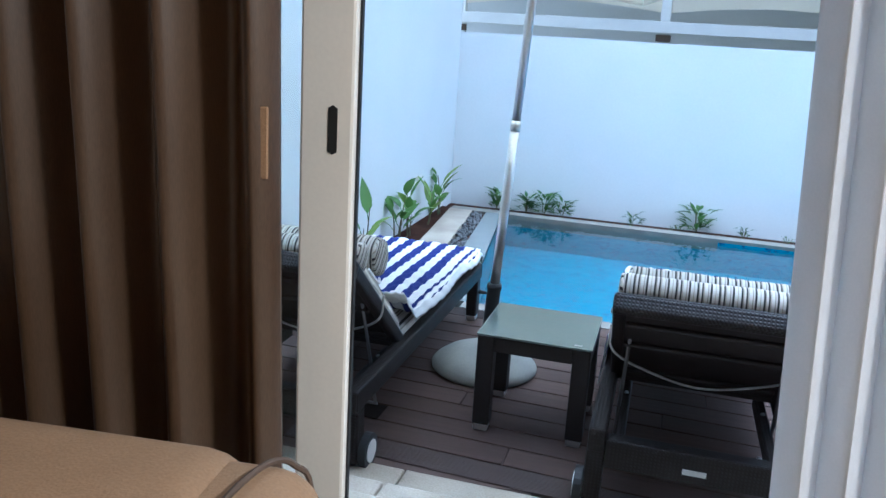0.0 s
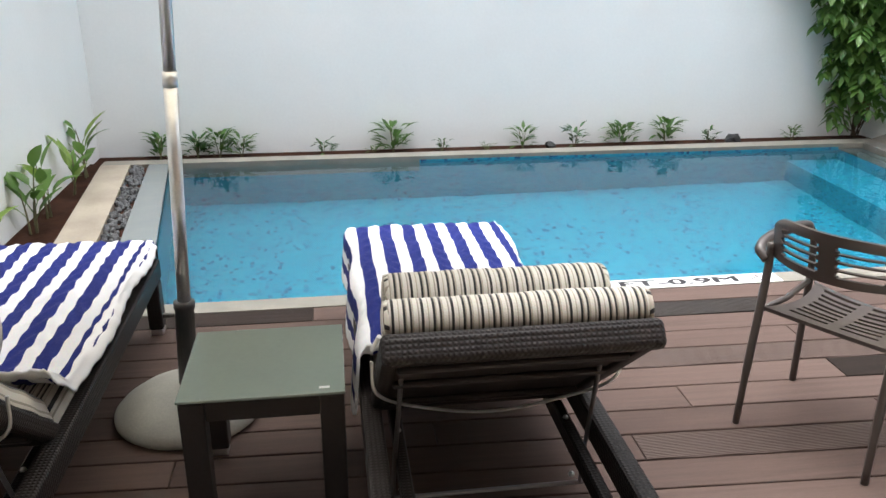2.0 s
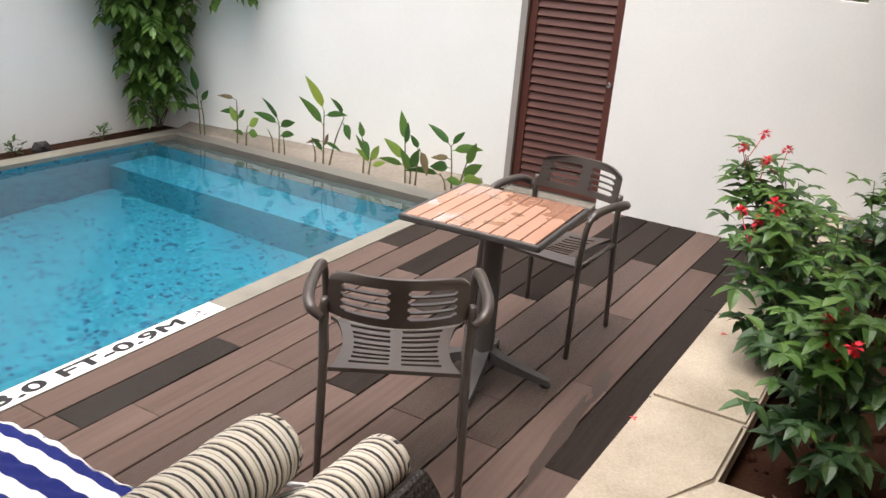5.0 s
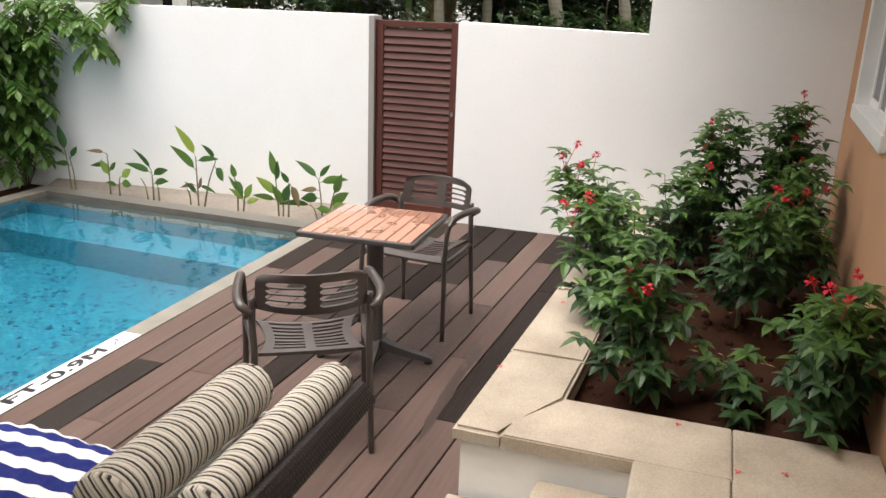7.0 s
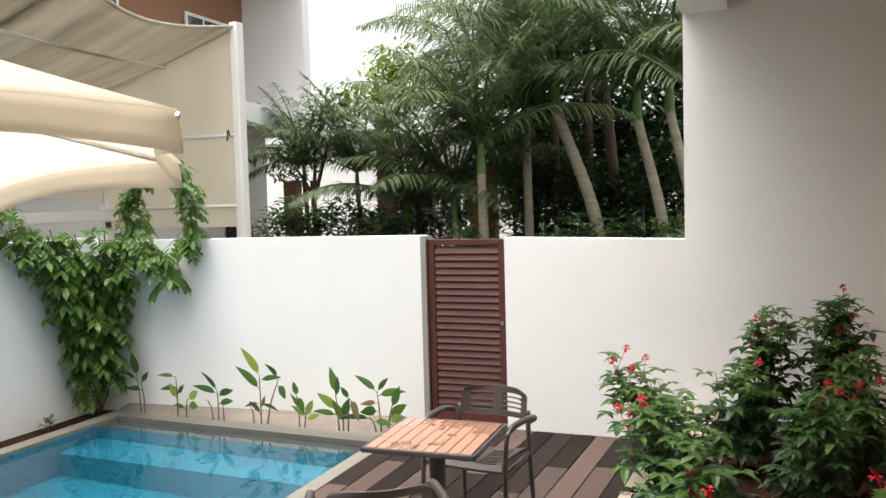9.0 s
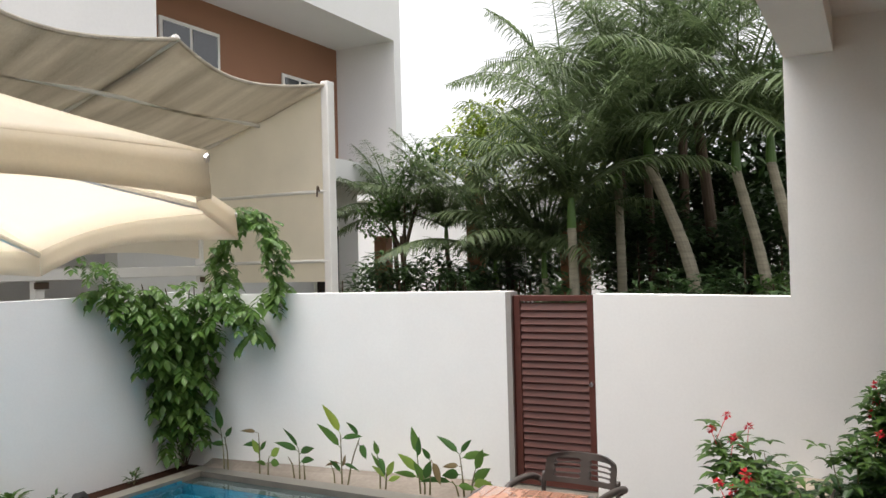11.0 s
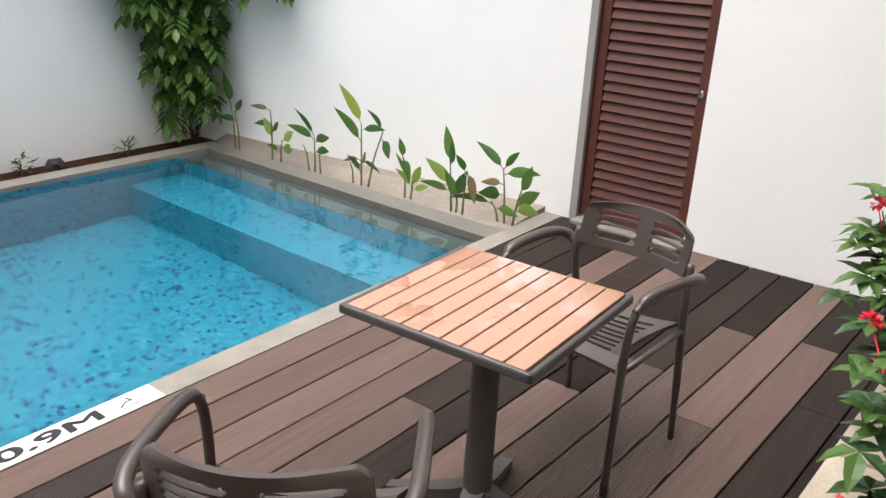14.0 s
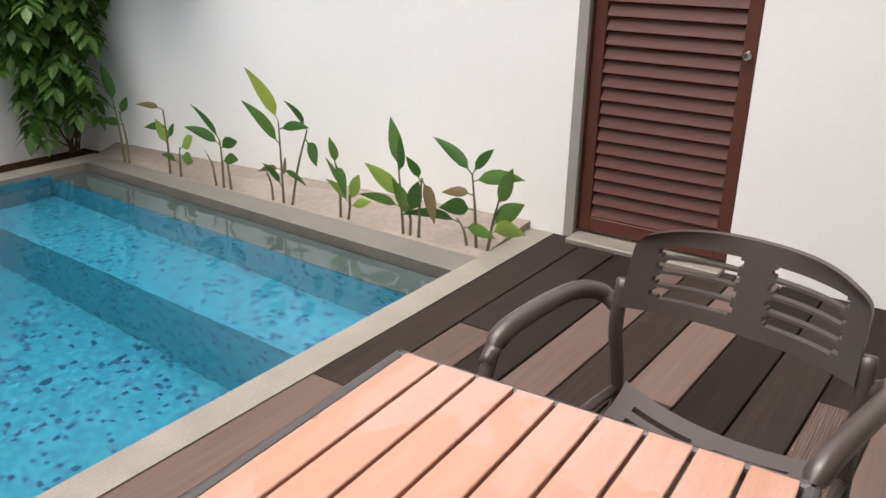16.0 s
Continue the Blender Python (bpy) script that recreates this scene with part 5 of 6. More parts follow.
def small_plant(x, y, z, height, seed, kind):
    rnd = random.Random(seed)
    pl = ground_empty("small_plant", pose(x, y, z), "small green seedling in the soil strip", "plant", "seedlings along the back wall")
    bm = bmesh.new()
    n = int(18 + 26 * kind)
    for i in range(n):
        a = rnd.uniform(0, 6.28)
        r = rnd.uniform(0, 0.05 + 0.06 * kind)
        hz = rnd.uniform(0.1, 0.75) * height
        add_leaf(bm, (r * math.cos(a), 0.5 * r * math.sin(a), hz), (math.cos(a), 0.6 * math.sin(a), rnd.uniform(0.2, 1.6)), height * rnd.uniform(0.3, 0.5), height * 0.14, droop=0.8, seg=3)
    part("crown", bm, LEAF if seed % 3 else LEAF_DEEP, pl, smooth=True)
    bm = bmesh.new()
    for i in range(4):
        a = rnd.uniform(0, 6.28)
        add_tube(bm, [(0, 0, -0.02), (0.04 * math.cos(a), 0.02 * math.sin(a), height * 0.7)], [0.004, 0.002], 5)
    part("stem", bm, STEM, pl)


for i, (x, hgt, kd) in enumerate([(-0.46, 0.3, 0.6), (-0.15, 0.3, 0.9), (0.03, 0.34, 0.7), (0.21, 0.26, 0.7), (0.9, 0.2, 0.3), (1.5, 0.36, 1.0), (1.33, 0.1, 0.2), (1.93, 0.16, 0.1), (2.32, 0.09, 0.4), (2.65, 0.27, 0.5), (3.12, 0.26, 0.5), (3.56, 0.28, 1.6), (3.97, 0.32, 0.9), (4.38, 0.19, 0.4), (5.2, 0.2, 0.3)]):
    small_plant(x, 9.2, -0.045, 0.88 * hgt, 80 + i, kd)
for i, (x, r) in enumerate([(2.9, 0.05), (4.62, 0.075)]):
    bm = bmesh.new()
    bmesh.ops.create_icosphere(bm, subdivisions=2, radius=r)
    for v in bm.verts:
        v.co *= 1 + 0.4 * noise.noise(v.co * 18 + Vector((i * 5, 0, 0)))
        v.co.z *= 0.7
    tagged(part("rock", bm, BLACK, m=pose(x, 9.2, -0.02)), "dark stone lying in the soil strip", "rock")


def vine():
    """A climber hanging in the corner of the two garden walls and over their tops."""
    rnd = random.Random(5)
    vn = ground_empty("climbing_vine", pose(5.84, 9.22, 0), "leafy green climbing vine hanging in the wall corner", "vine")
    bm, wood = bmesh.new(), bmesh.new()
    runs = []
    for i in range(12):
        top = Vector((rnd.uniform(-0.55, 0.0), rnd.uniform(-0.12, 0.03), WALL_TOP - 0.05 + rnd.uniform(-0.15, 0.2)))
        end = Vector((rnd.uniform(-0.2, 0.0), rnd.uniform(-0.22, -0.02), rnd.uniform(0.25, 0.9)))
        runs.append((top, end, 26))
    for i in range(5):
        top = Vector((0.03, rnd.uniform(-0.55, -0.05), WALL_TOP + rnd.uniform(-0.05, 0.12)))
        end = Vector((-0.02, top.y * 0.6 + rnd.uniform(-0.1, 0.05), rnd.uniform(0.75, 1.3)))
        runs.append((top, end, 16))
    runs.append((Vector((-0.9, 0.02, WALL_TOP + 0.15)), Vector((-0.2, -0.05, WALL_TOP - 0.6)), 34))
    runs.append((Vector((-1.2, 0.05, WALL_TOP + 0.42)), Vector((-0.4, 0.0, WALL_TOP - 0.05)), 34))
    runs.append((Vector((-0.9, 0.0, WALL_TOP + 0.1)), Vector((-0.1, -0.08, WALL_TOP - 0.35)), 34))
    runs.append((Vector((0.1, -0.4, WALL_TOP + 0.06)), Vector((0.04, -0.7, WALL_TOP - 0.08)), 14))
    runs.append((Vector((0.04, -0.7, WALL_TOP - 0.05)), Vector((0.05, -0.84, WALL_TOP - 0.38)), 16))
    for a0 in range(14):
        t0, t1 = a0 / 14 * 4.5 - 0.7, (a0 + 1) / 14 * 4.5 - 0.7
        c = Vector((0.32, -0.56, 1.97))
        runs.append((c + Vector((0.12 * math.cos(t0), 0.47 * math.cos(t0), 0.52 * math.sin(t0))), c + Vector((0.12 * math.cos(t1), 0.47 * math.cos(t1), 0.52 * math.sin(t1))), 16))
    for top, end, n in runs:
        # Feather leaves: a drooping midrib with pairs of oval leaflets.
        count = int(n * 0.85) if top.z > 1.85 else int(n * 0.78)
        for j in range(count):
            t = (j + rnd.random()) / count
            p = top.lerp(end, t) + Vector((rnd.gauss(0, 0.06), rnd.gauss(-0.02, 0.04), rnd.gauss(0, 0.05)))
            p.y = min(p.y, 0.08 if p.z > WALL_TOP else 0.06)
            a = rnd.gauss(-2.3, 0.75)
            d = Vector((math.cos(a), math.sin(a), rnd.uniform(-0.7, 0.35))).normalized()
            size = rnd.uniform(0.8, 1.2) * (0.75 if top.z > 1.85 else 1.08)
            pairs = rnd.choice((3, 4, 5))
            for q in range(pairs):
                d = (d + Vector((0, 0, -0.2))).normalized()
                p = p + d * 0.043 * size
                sd = d.cross(Vector((0, 0, 1))).normalized()
                for s in (-1, 1):
                    add_leaf(bm, p, sd * s + d * 0.55 + Vector((0, 0, rnd.uniform(-0.25, 0.05))), 0.105 * size * rnd.uniform(0.85, 1.1), 0.06 * size, droop=0.5, seg=3, fold=0.08)
            add_leaf(bm, p, d, 0.11 * size, 0.055 * size, droop=0.5, seg=3, fold=0.08)
    for top, end, n in runs[:18]:
        add_tube(wood, curve_pts([(rnd.uniform(-0.05, 0.03), -0.02, -0.02), tuple(end), tuple(top)], 5), 0.006, 5)
    part("foliage", bm, LEAF_VINE, vn)
    part("stem", wood, BARK, vn)


vine()


def flowering_bush(x, y, height, width, seed, stems=6, flowers=3, lean=(0.0, 0.0), label="flowering shrub with red blooms growing in the planter"):
    """Upright stems, bare at the foot, with whorls of drooping leaflets that grow paler towards the top."""
    rnd = random.Random(seed)
    bu = ground_empty("flowering_bush", pose(x, y, 0.2), label, "shrub", "shrubs in the planter")
    low, high, wood, tops = bmesh.new(), bmesh.new(), bmesh.new(), []
    for i in range(stems):
        a = rnd.uniform(0, 6.28)
        r = width * math.sqrt((i + 0.4) / stems)
        tip = Vector((r * math.cos(a) + lean[0], r * math.sin(a) + lean[1], height * rnd.uniform(0.74, 1.0)))
        tip.y = max(tip.y, 2.43 - y)
        pts = curve_pts([(0.02 * math.cos(a), 0.02 * math.sin(a), -0.02), (tip.x * 0.3, tip.y * 0.3, height * 0.3), (tip.x * 0.8, tip.y * 0.8, tip.z * 0.72), tuple(tip)], 5)
        add_tube(wood, pts, [0.007 - 0.005 * k / (len(pts) - 1) for k in range(len(pts))], 5)
        tops.append(tip)
        whorls = int(18 * height + 4)
        for j in range(whorls):
            t = 0.28 + 0.72 * (j + rnd.random()) / whorls
            spread = 0.045 + 0.05 * math.sin(math.pi * min(1, t))
            q = Vector(pts[min(len(pts) - 1, int(t * (len(pts) - 1) + 0.5))]) + Vector((rnd.gauss(0, spread), rnd.gauss(0, spread), rnd.gauss(0, 0.03)))
            q.y = max(q.y, 2.41 - y)
            b = rnd.uniform(0, 6.28)
            nl = rnd.choice((5, 6, 7))
            size = rnd.uniform(0.085, 0.125) * (1.12 - 0.35 * t)
            for k in range(nl):
                c = b + 6.28 * k / nl
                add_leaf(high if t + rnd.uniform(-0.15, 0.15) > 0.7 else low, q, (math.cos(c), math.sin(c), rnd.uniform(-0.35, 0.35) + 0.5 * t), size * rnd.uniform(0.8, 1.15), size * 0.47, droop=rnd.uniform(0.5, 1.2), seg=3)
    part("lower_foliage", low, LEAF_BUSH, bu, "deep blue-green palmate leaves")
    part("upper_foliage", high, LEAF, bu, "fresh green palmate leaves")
    part("stem", wood, STEM, bu)
    for i in range(flowers + 1 if flowers else 0):
        top = rnd.choice(tops)
        q = top + Vector((rnd.uniform(-0.07, 0.07), rnd.uniform(-0.07, 0.07), rnd.uniform(-0.02, 0.11)))
        fl = bmesh.new()
        add_tube(fl, [top - Vector((0, 0, 0.05)), q], 0.0022, 4)
        for k in range(18):
            d = Vector((rnd.gauss(0, 1), rnd.gauss(0, 1), rnd.gauss(0.3, 0.8))).normalized()
            add_leaf(fl, q + d * 0.006, d, 0.026, 0.019, droop=0.4, seg=2)
        part("flower", fl, PETAL, bu, "red bloom")


for i, (x, y, hh, w, st, fw, ln) in enumerate([(3.13, 3.27, 0.66, 0.12, 5, 3, (0.02, 0.04)), (3.07, 2.54, 0.66, 0.14, 6, 2, (0, -0.02)), (3.42, 2.5, 0.52, 0.1, 4, 2, (0, 0.0)), (3.75, 3.32, 0.74, 0.18, 7, 3, (0.1, 0.25)), (4.2, 2.86, 0.74, 0.13, 6, 1, (0, 0)), (4.4, 3.42, 0.78, 0.18, 8, 5, (0.12, 0.38)), (4.65, 2.62, 0.72, 0.15, 6, 2, (0, 0)), (5.0, 3.2, 0.74, 0.17, 6, 1, (0, 0)), (5.55, 3.05, 1.0, 0.19, 8, 3, (0, 0)), (5.65, 2.62, 1.08, 0.2, 9, 3, (0, 0.04)), (5.25, 2.6, 0.85, 0.16, 6, 1, (0, 0))]):
    flowering_bush(x, y, hh, w, 120 + i, st, fw, ln)
flowering_bush(3.22, 2.9, 0.28, 0.06, 160, 2, 0, label="small leggy shrub seedling in the planter soil")
rnd = random.Random(9)
for i in range(16):
    x, y = rnd.choice([(rnd.uniform(2.5, 5.5), rnd.uniform(3.54, 3.86)), (rnd.uniform(2.5, 2.8), rnd.uniform(2.5, 3.5))])
    bm = bmesh.new()
    for k in range(3):
        add_leaf(bm, (0, 0, 0.003), (math.cos(k * 2.1), math.sin(k * 2.1), 0.25), 0.016, 0.012, droop=0.3, seg=2)
    if i < 7:
        tagged(part("fallen_petal", bm, PETAL, m=pose(x, y, 0.321, 0, 0, rnd.uniform(0, 360))), "fallen red petal on the pale stone cap", "petal", "fallen petals")
    else:
        bm.free()
bm = bmesh.new()
for i in range(420):
    x, y = rnd.uniform(2.85, 6.2), rnd.uniform(2.45, 3.48)
    s = rnd.uniform(0.008, 0.03)
    r = bmesh.ops.create_icosphere(bm, subdivisions=1, radius=s, matrix=pose(x, y, 0.2 + s * 0.2, rnd.uniform(0, 360), 0, rnd.uniform(0, 360)))
tagged(part("soil_clods", bm, SOIL), "crumbs and clods of dark soil", "soil", kind="stuff")
bm = bmesh.new()
for i in range(40):
    x, y = rnd.uniform(2.9, 4.6), rnd.uniform(2.5, 3.45)
    a = rnd.uniform(0, 6.28)
    add_leaf(bm, (x, y, 0.222), (math.cos(a), math.sin(a), 0.1), rnd.uniform(0.02, 0.06), 0.012, droop=0.2, seg=2)
tagged(part("leaf_litter", bm, LEAF_DRY), "dry fallen leaves on the soil", "leaf litter", kind="stuff")

# ---- beyond the walls ----
shade = ground_empty("shade_structure", pose(0, 0, 0), "neighbouring canvas shade roof on white steel posts", "shade structure")
BAYS = [8.95, 6.25, 3.5, 0.9, -1.7, -4.3]
FY, FZ, BY, BZ = 9.62, 4.4, 12.0, 3.72
part("post", box(8.89, 9.05, FY - 0.05, FY + 0.07, -0.08, FZ + 0.05, 0.01), PAINT_WHITE, shade)
for x in BAYS:
    part("post", box(x - 0.06, x + 0.06, BY - 0.06, BY + 0.06, -0.08, BZ, 0.008), PAINT_WHITE, shade)
    part("rafter", tube([(x, BY, BZ - 0.05), (x, FY, FZ + 0.02)], 0.045, 8), PAINT_WHITE, shade)
    part("bracket", box(x - 0.09, x + 0.09, BY - 0.1, BY - 0.062, 1.74, 1.82, 0.004), BARK, shade, "rusty bracket")
part("beam", box(-4.3, 8.95, BY - 0.16, BY - 0.08, 1.84, 1.98, 0.006), PAINT_WHITE, shade)
part("purlin", tube([(-4.3, (FY + BY) / 2, (FZ + BZ) / 2 - 0.1), (8.95, (FY + BY) / 2, (FZ + BZ) / 2 - 0.1)], 0.03, 8), PAINT_WHITE, shade)
for b, a in zip(BAYS, BAYS[1:]):
    def roof(u, v, a=a, b=b):
        s = math.sin(math.pi * u)
        return (a + (b - a) * u, FY + (BY - FY) * v + 0.3 * s * (1 - v), FZ + (BZ - FZ) * v - 0.16 * s * (1 - 0.5 * v) - 0.06 * math.sin(math.pi * v))

    part("roof_canvas", add_shell(bmesh.new(), roof, 0, 1, 0, 1, 14, 10, Vector((0, 0, 0.004))), GREY_CANVAS, shade, "grey weathered canvas bay", smooth=True)
    part("roof_hem", tube([Vector(roof(k / 14, 0)) for k in range(15)], 0.025, 6), GREY_CANVAS, shade)
    part("back_canvas", add_shell(bmesh.new(), lambda u, v, a=a, b=b: (a + (b - a) * u, BY - 0.02, 2.08 - 0.1 * math.sin(math.pi * u) * (1 - v) * -1 + (BZ - 2.08) * v), 0.02, 0.98, 0, 1, 12, 4, Vector((0, 0.004, 0))), CANVAS, shade, "cream canvas back panel")
part("side_canvas", prism([(8.94, FY + 0.1), (8.946, FY + 0.1), (8.946, BY - 0.1), (8.94, BY - 0.1)], 1.72, 2.0), CANVAS, shade)
bm = bmesh.new()
add_shell(bm, lambda u, v: (8.93, FY + 0.08 + (BY - FY - 0.16) * u, 2.0 + (FZ - 2.05 + (BZ - FZ) * u) * v), 0, 1, 0, 1, 10, 6, Vector((0.005, 0, 0)))
part("side_canvas", bm, CANVAS, shade, "cream canvas side panel")
for z in (2.0, 2.95):
    part("side_rail", tube([(8.91, FY, z), (8.91, BY, z)], 0.025, 8), PAINT_WHITE, shade)
for y in (FY + 0.12, BY - 0.15):
    part("hook", tube(curve_pts([(8.89, y, 2.95), (8.85, y, 3.02), (8.87, y + 0.03, 2.88)], 4), 0.012, 6), BARK, shade)

house = ground_empty("neighbouring_house", pose(0, 0, 0), "two-storey white house with a brown recessed upper wall", "house")
FX, FYY, RY = 17.0, 13.2, 14.9
part("upper_wall", box(-6, 9.3, FYY, FYY + 0.3, 3.4, 9.6), FAR_WHITE, house, "white rendered upper wall")
part("recess_wall", box(9.3, FX - 0.3, RY, RY + 0.3, 3.4, 7.35), BROWN_WALL, house, "brown rendered recess wall")
part("recess_side", box(9.0, 9.3, FYY + 0.3, RY + 0.3, 3.4, 7.1), FAR_WHITE, house)
part("fin", box(FX - 0.3, FX, FYY, RY + 0.3, 4.2, 7.35), FAR_WHITE, house, "white rendered end fin")
part("roof", box(-6, FX, FYY, RY + 4, 7.35, 8.5), FAR_WHITE, house, "white flat roof parapet")
part("floor_slab", box(9.3, FX + 0.08, FYY - 0.15, RY + 0.3, 3.72, 4.2), FAR_WHITE, house, "white projecting floor slab")
part("ground_wall", box(9.3, 16.45, RY - 0.7, RY - 0.4, -0.08, 3.72), FAR_WHITE, house)


def far_window(x0, x1, y, z0, z1, panes=3):
    w = part("window", box(x0, x1, y - 0.06, y - 0.02, z0, z1), PAINT_WHITE, house, "white framed window")
    n = panes
    for k in range(n):
        a = x0 + 0.08 + (x1 - x0 - 0.08) * k / n
        part("pane", box(a, a + (x1 - x0 - 0.08) / n - 0.08, y - 0.075, y - 0.062, z0 + 0.08, z1 - 0.08), DARK_GLASS, w)


far_window(10.9, 12.5, RY, 5.0, 6.75, 2)
far_window(14.5, 16.3, RY, 4.7, 6.35, 3)
far_window(5.2, 6.6, FYY, 5.0, 8.0, 2)
far_window(14.6, 15.6, RY - 0.7, 0.3, 2.95, 2)
part("rear", box(-6, FX - 0.3, RY + 4, RY + 4.3, -0.08, 7.1), FAR_WHITE, house)

far_wall = ground_empty("garden_pavilion", pose(0, 0, 0), "white garden building half hidden by planting", "building")
part("wall", box(24, 24.4, 4, 22, -0.08, 4.2), FAR_WHITE, far_wall)
part("roof", box(23.7, 28, 4, 22, 4.2, 4.5), FAR_WHITE, far_wall)
part("rear", box(27.6, 28, 4, 22, -0.08, 4.2), FAR_WHITE, far_wall)
for i, (x, y, z1) in enumerate(((16.4, 11.0, 3.9), (17.5, 8.9, 2.9), (16.0, 13.2, 2.6), (15.0, 8.3, 2.5))):
    tagged(part("pergola_post", box(x - 0.16, x + 0.16, y - 0.16, y + 0.16, -0.08, z1, 0.02), BROWN_WALL), "reddish brown garden post among the palms", "post", "garden posts")
board = ground_empty("garden_sign", pose(16.2, 10.0, -0.08, 0, 0, 0), "white notice board on a post among the palms", "sign")
part("post", box(0.03, 0.1, -0.04, 0.04, 0.0, 2.3, 0.006), BROWN_WALL, board)
part("panel", box(-0.02, 0.03, -0.28, 0.28, 1.65, 2.42, 0.008), PAINT_WHITE, board)
for k, w in enumerate((0.16, 0.2, 0.12, 0.18)):
    part("writing_bar", box(-0.024, -0.019, -w, w, 2.24 - 0.12 * k, 2.27 - 0.12 * k), DARK_METAL, board)


def palm(x, y, tip, height, fronds, length, seed, base_r=0.16, label="ringed-trunk palm with arching feather fronds"):
    """A leaning feather palm: ringed trunk, green crownshaft, fronds of many leaflets."""
    rnd = random.Random(seed)
    pm = ground_empty("palm_tree", pose(x, y, -0.08), label, "palm tree", "palms behind the wall")
    top = Vector((tip[0] - x, tip[1] - y, height))
    pts = curve_pts([(0, 0, 0), tuple(Vector((top.x * 0.25, top.y * 0.25, height * 0.5))), tuple(Vector((top.x, top.y, height)))], 12)
    n = len(pts)
    base_r *= 0.62
    part("trunk", tube(pts, [base_r * (1.15 - 0.35 * i / n) * (1 + 0.05 * (i % 2)) for i in range(n)], 12), PALM_TRUNK if x < 14 else BARK, pm, "ringed trunk")
    part("crownshaft", tube([top, top + Vector((0, 0, 0.25)), top + Vector((0, 0, 0.75))], [base_r * 0.95, base_r * 0.8, base_r * 0.3], 12), LEAF, pm, "green crownshaft")
    crown = top + Vector((0, 0, 0.45))
    for k in range(fronds):
        a = 2.4 * k + rnd.uniform(-0.3, 0.3)
        up = rnd.uniform(0.5, 1.5) * (2.6 if k % 3 else 1.0)
        d = Vector((math.cos(a), math.sin(a), up)).normalized()
        ln = length * rnd.uniform(0.8, 1.1)
        q, spine = crown.copy(), [crown.copy()]
        steps = 12
        for j in range(steps):
            d = (d + Vector((0, 0, -0.095 - 0.02 * j / steps))).normalized()
            q = q + d * ln / steps
            spine.append(q.copy())
        bm = bmesh.new()
        add_tube(bm, spine, [0.028 - 0.024 * j / steps for j in range(steps + 1)], 5)
        rows = 60
        for j in range(3, rows):
            t = j / rows * steps
            i0 = min(steps - 1, int(t))
            p = spine[i0].lerp(spine[i0 + 1], t - i0)
            dr = (spine[i0 + 1] - spine[i0]).normalized()
            sd = dr.cross(Vector((0, 0, 1))).normalized()
            ll = 0.62 * length / 2.6 * math.sin(math.pi * (0.12 + 0.85 * j / rows)) ** 0.6
            for s in (-1, 1):
                w = sd * s + dr * 0.55 + Vector((0, 0, rnd.uniform(-0.1, 0.35)))
                add_leaf(bm, p, w, ll * rnd.uniform(0.85, 1.1), 0.031, droop=rnd.uniform(0.5, 1.3), seg=3, fold=0.1)
        part("frond", bm, LEAF_PALM, pm)
    return pm


palm(13.0, 5.42, (13.0, 6.25), 3.55, 13, 3.3, 1, 0.165)
palm(13.0, 4.42, (13.0, 4.92), 3.3, 13, 3.4, 2, 0.14)
palm(13.0, 3.95, (13.0, 4.42), 3.4, 13, 3.4, 3, 0.14)
palm(12.0, 7.2, (11.9, 7.2), 2.5, 20, 2.5, 4, 0.13, "short palm with dense arching fronds")
palm(15.5, 7.3, (15.3, 7.4), 4.3, 13, 3.2, 5, 0.17, "tall palm with feather fronds against the sky")
palm(15.2, 5.6, (15.0, 5.9), 5.0, 13, 3.2, 6, 0.17, "tall palm with feather fronds against the sky")
palm(14.6, 6.6, (14.6, 6.7), 4.4, 13, 3.3, 8, 0.13)
palm(16.5, 6.4, (16.4, 6.4), 5.4, 12, 3.3, 10, 0.16, "tall palm with feather fronds against the sky")
palm(13.6, 6.9, (13.5, 6.9), 3.2, 18, 3.2, 18, 0.13)
palm(15.8, 8.6, (15.8, 8.6), 4.6, 13, 2.9, 7, 0.12, "tall palm with feather fronds against the sky")
palm(13.4, 8.1, (13.3, 8.2), 1.7, 24, 2.5, 21, 0.1, "low clumping palm with drooping fronds")
palm(13.9, 9.3, (13.9, 9.4), 1.6, 22, 2.4, 22, 0.1, "low clumping palm with drooping fronds")
palm(14.6, 10.6, (14.6, 10.8), 2.3, 20, 2.3, 23, 0.09, "slim palm with feathery fronds")
palm(15.2, 12.3, (15.2, 12.4), 2.5, 20, 2.0, 24, 0.09, "slim palm with feathery fronds")


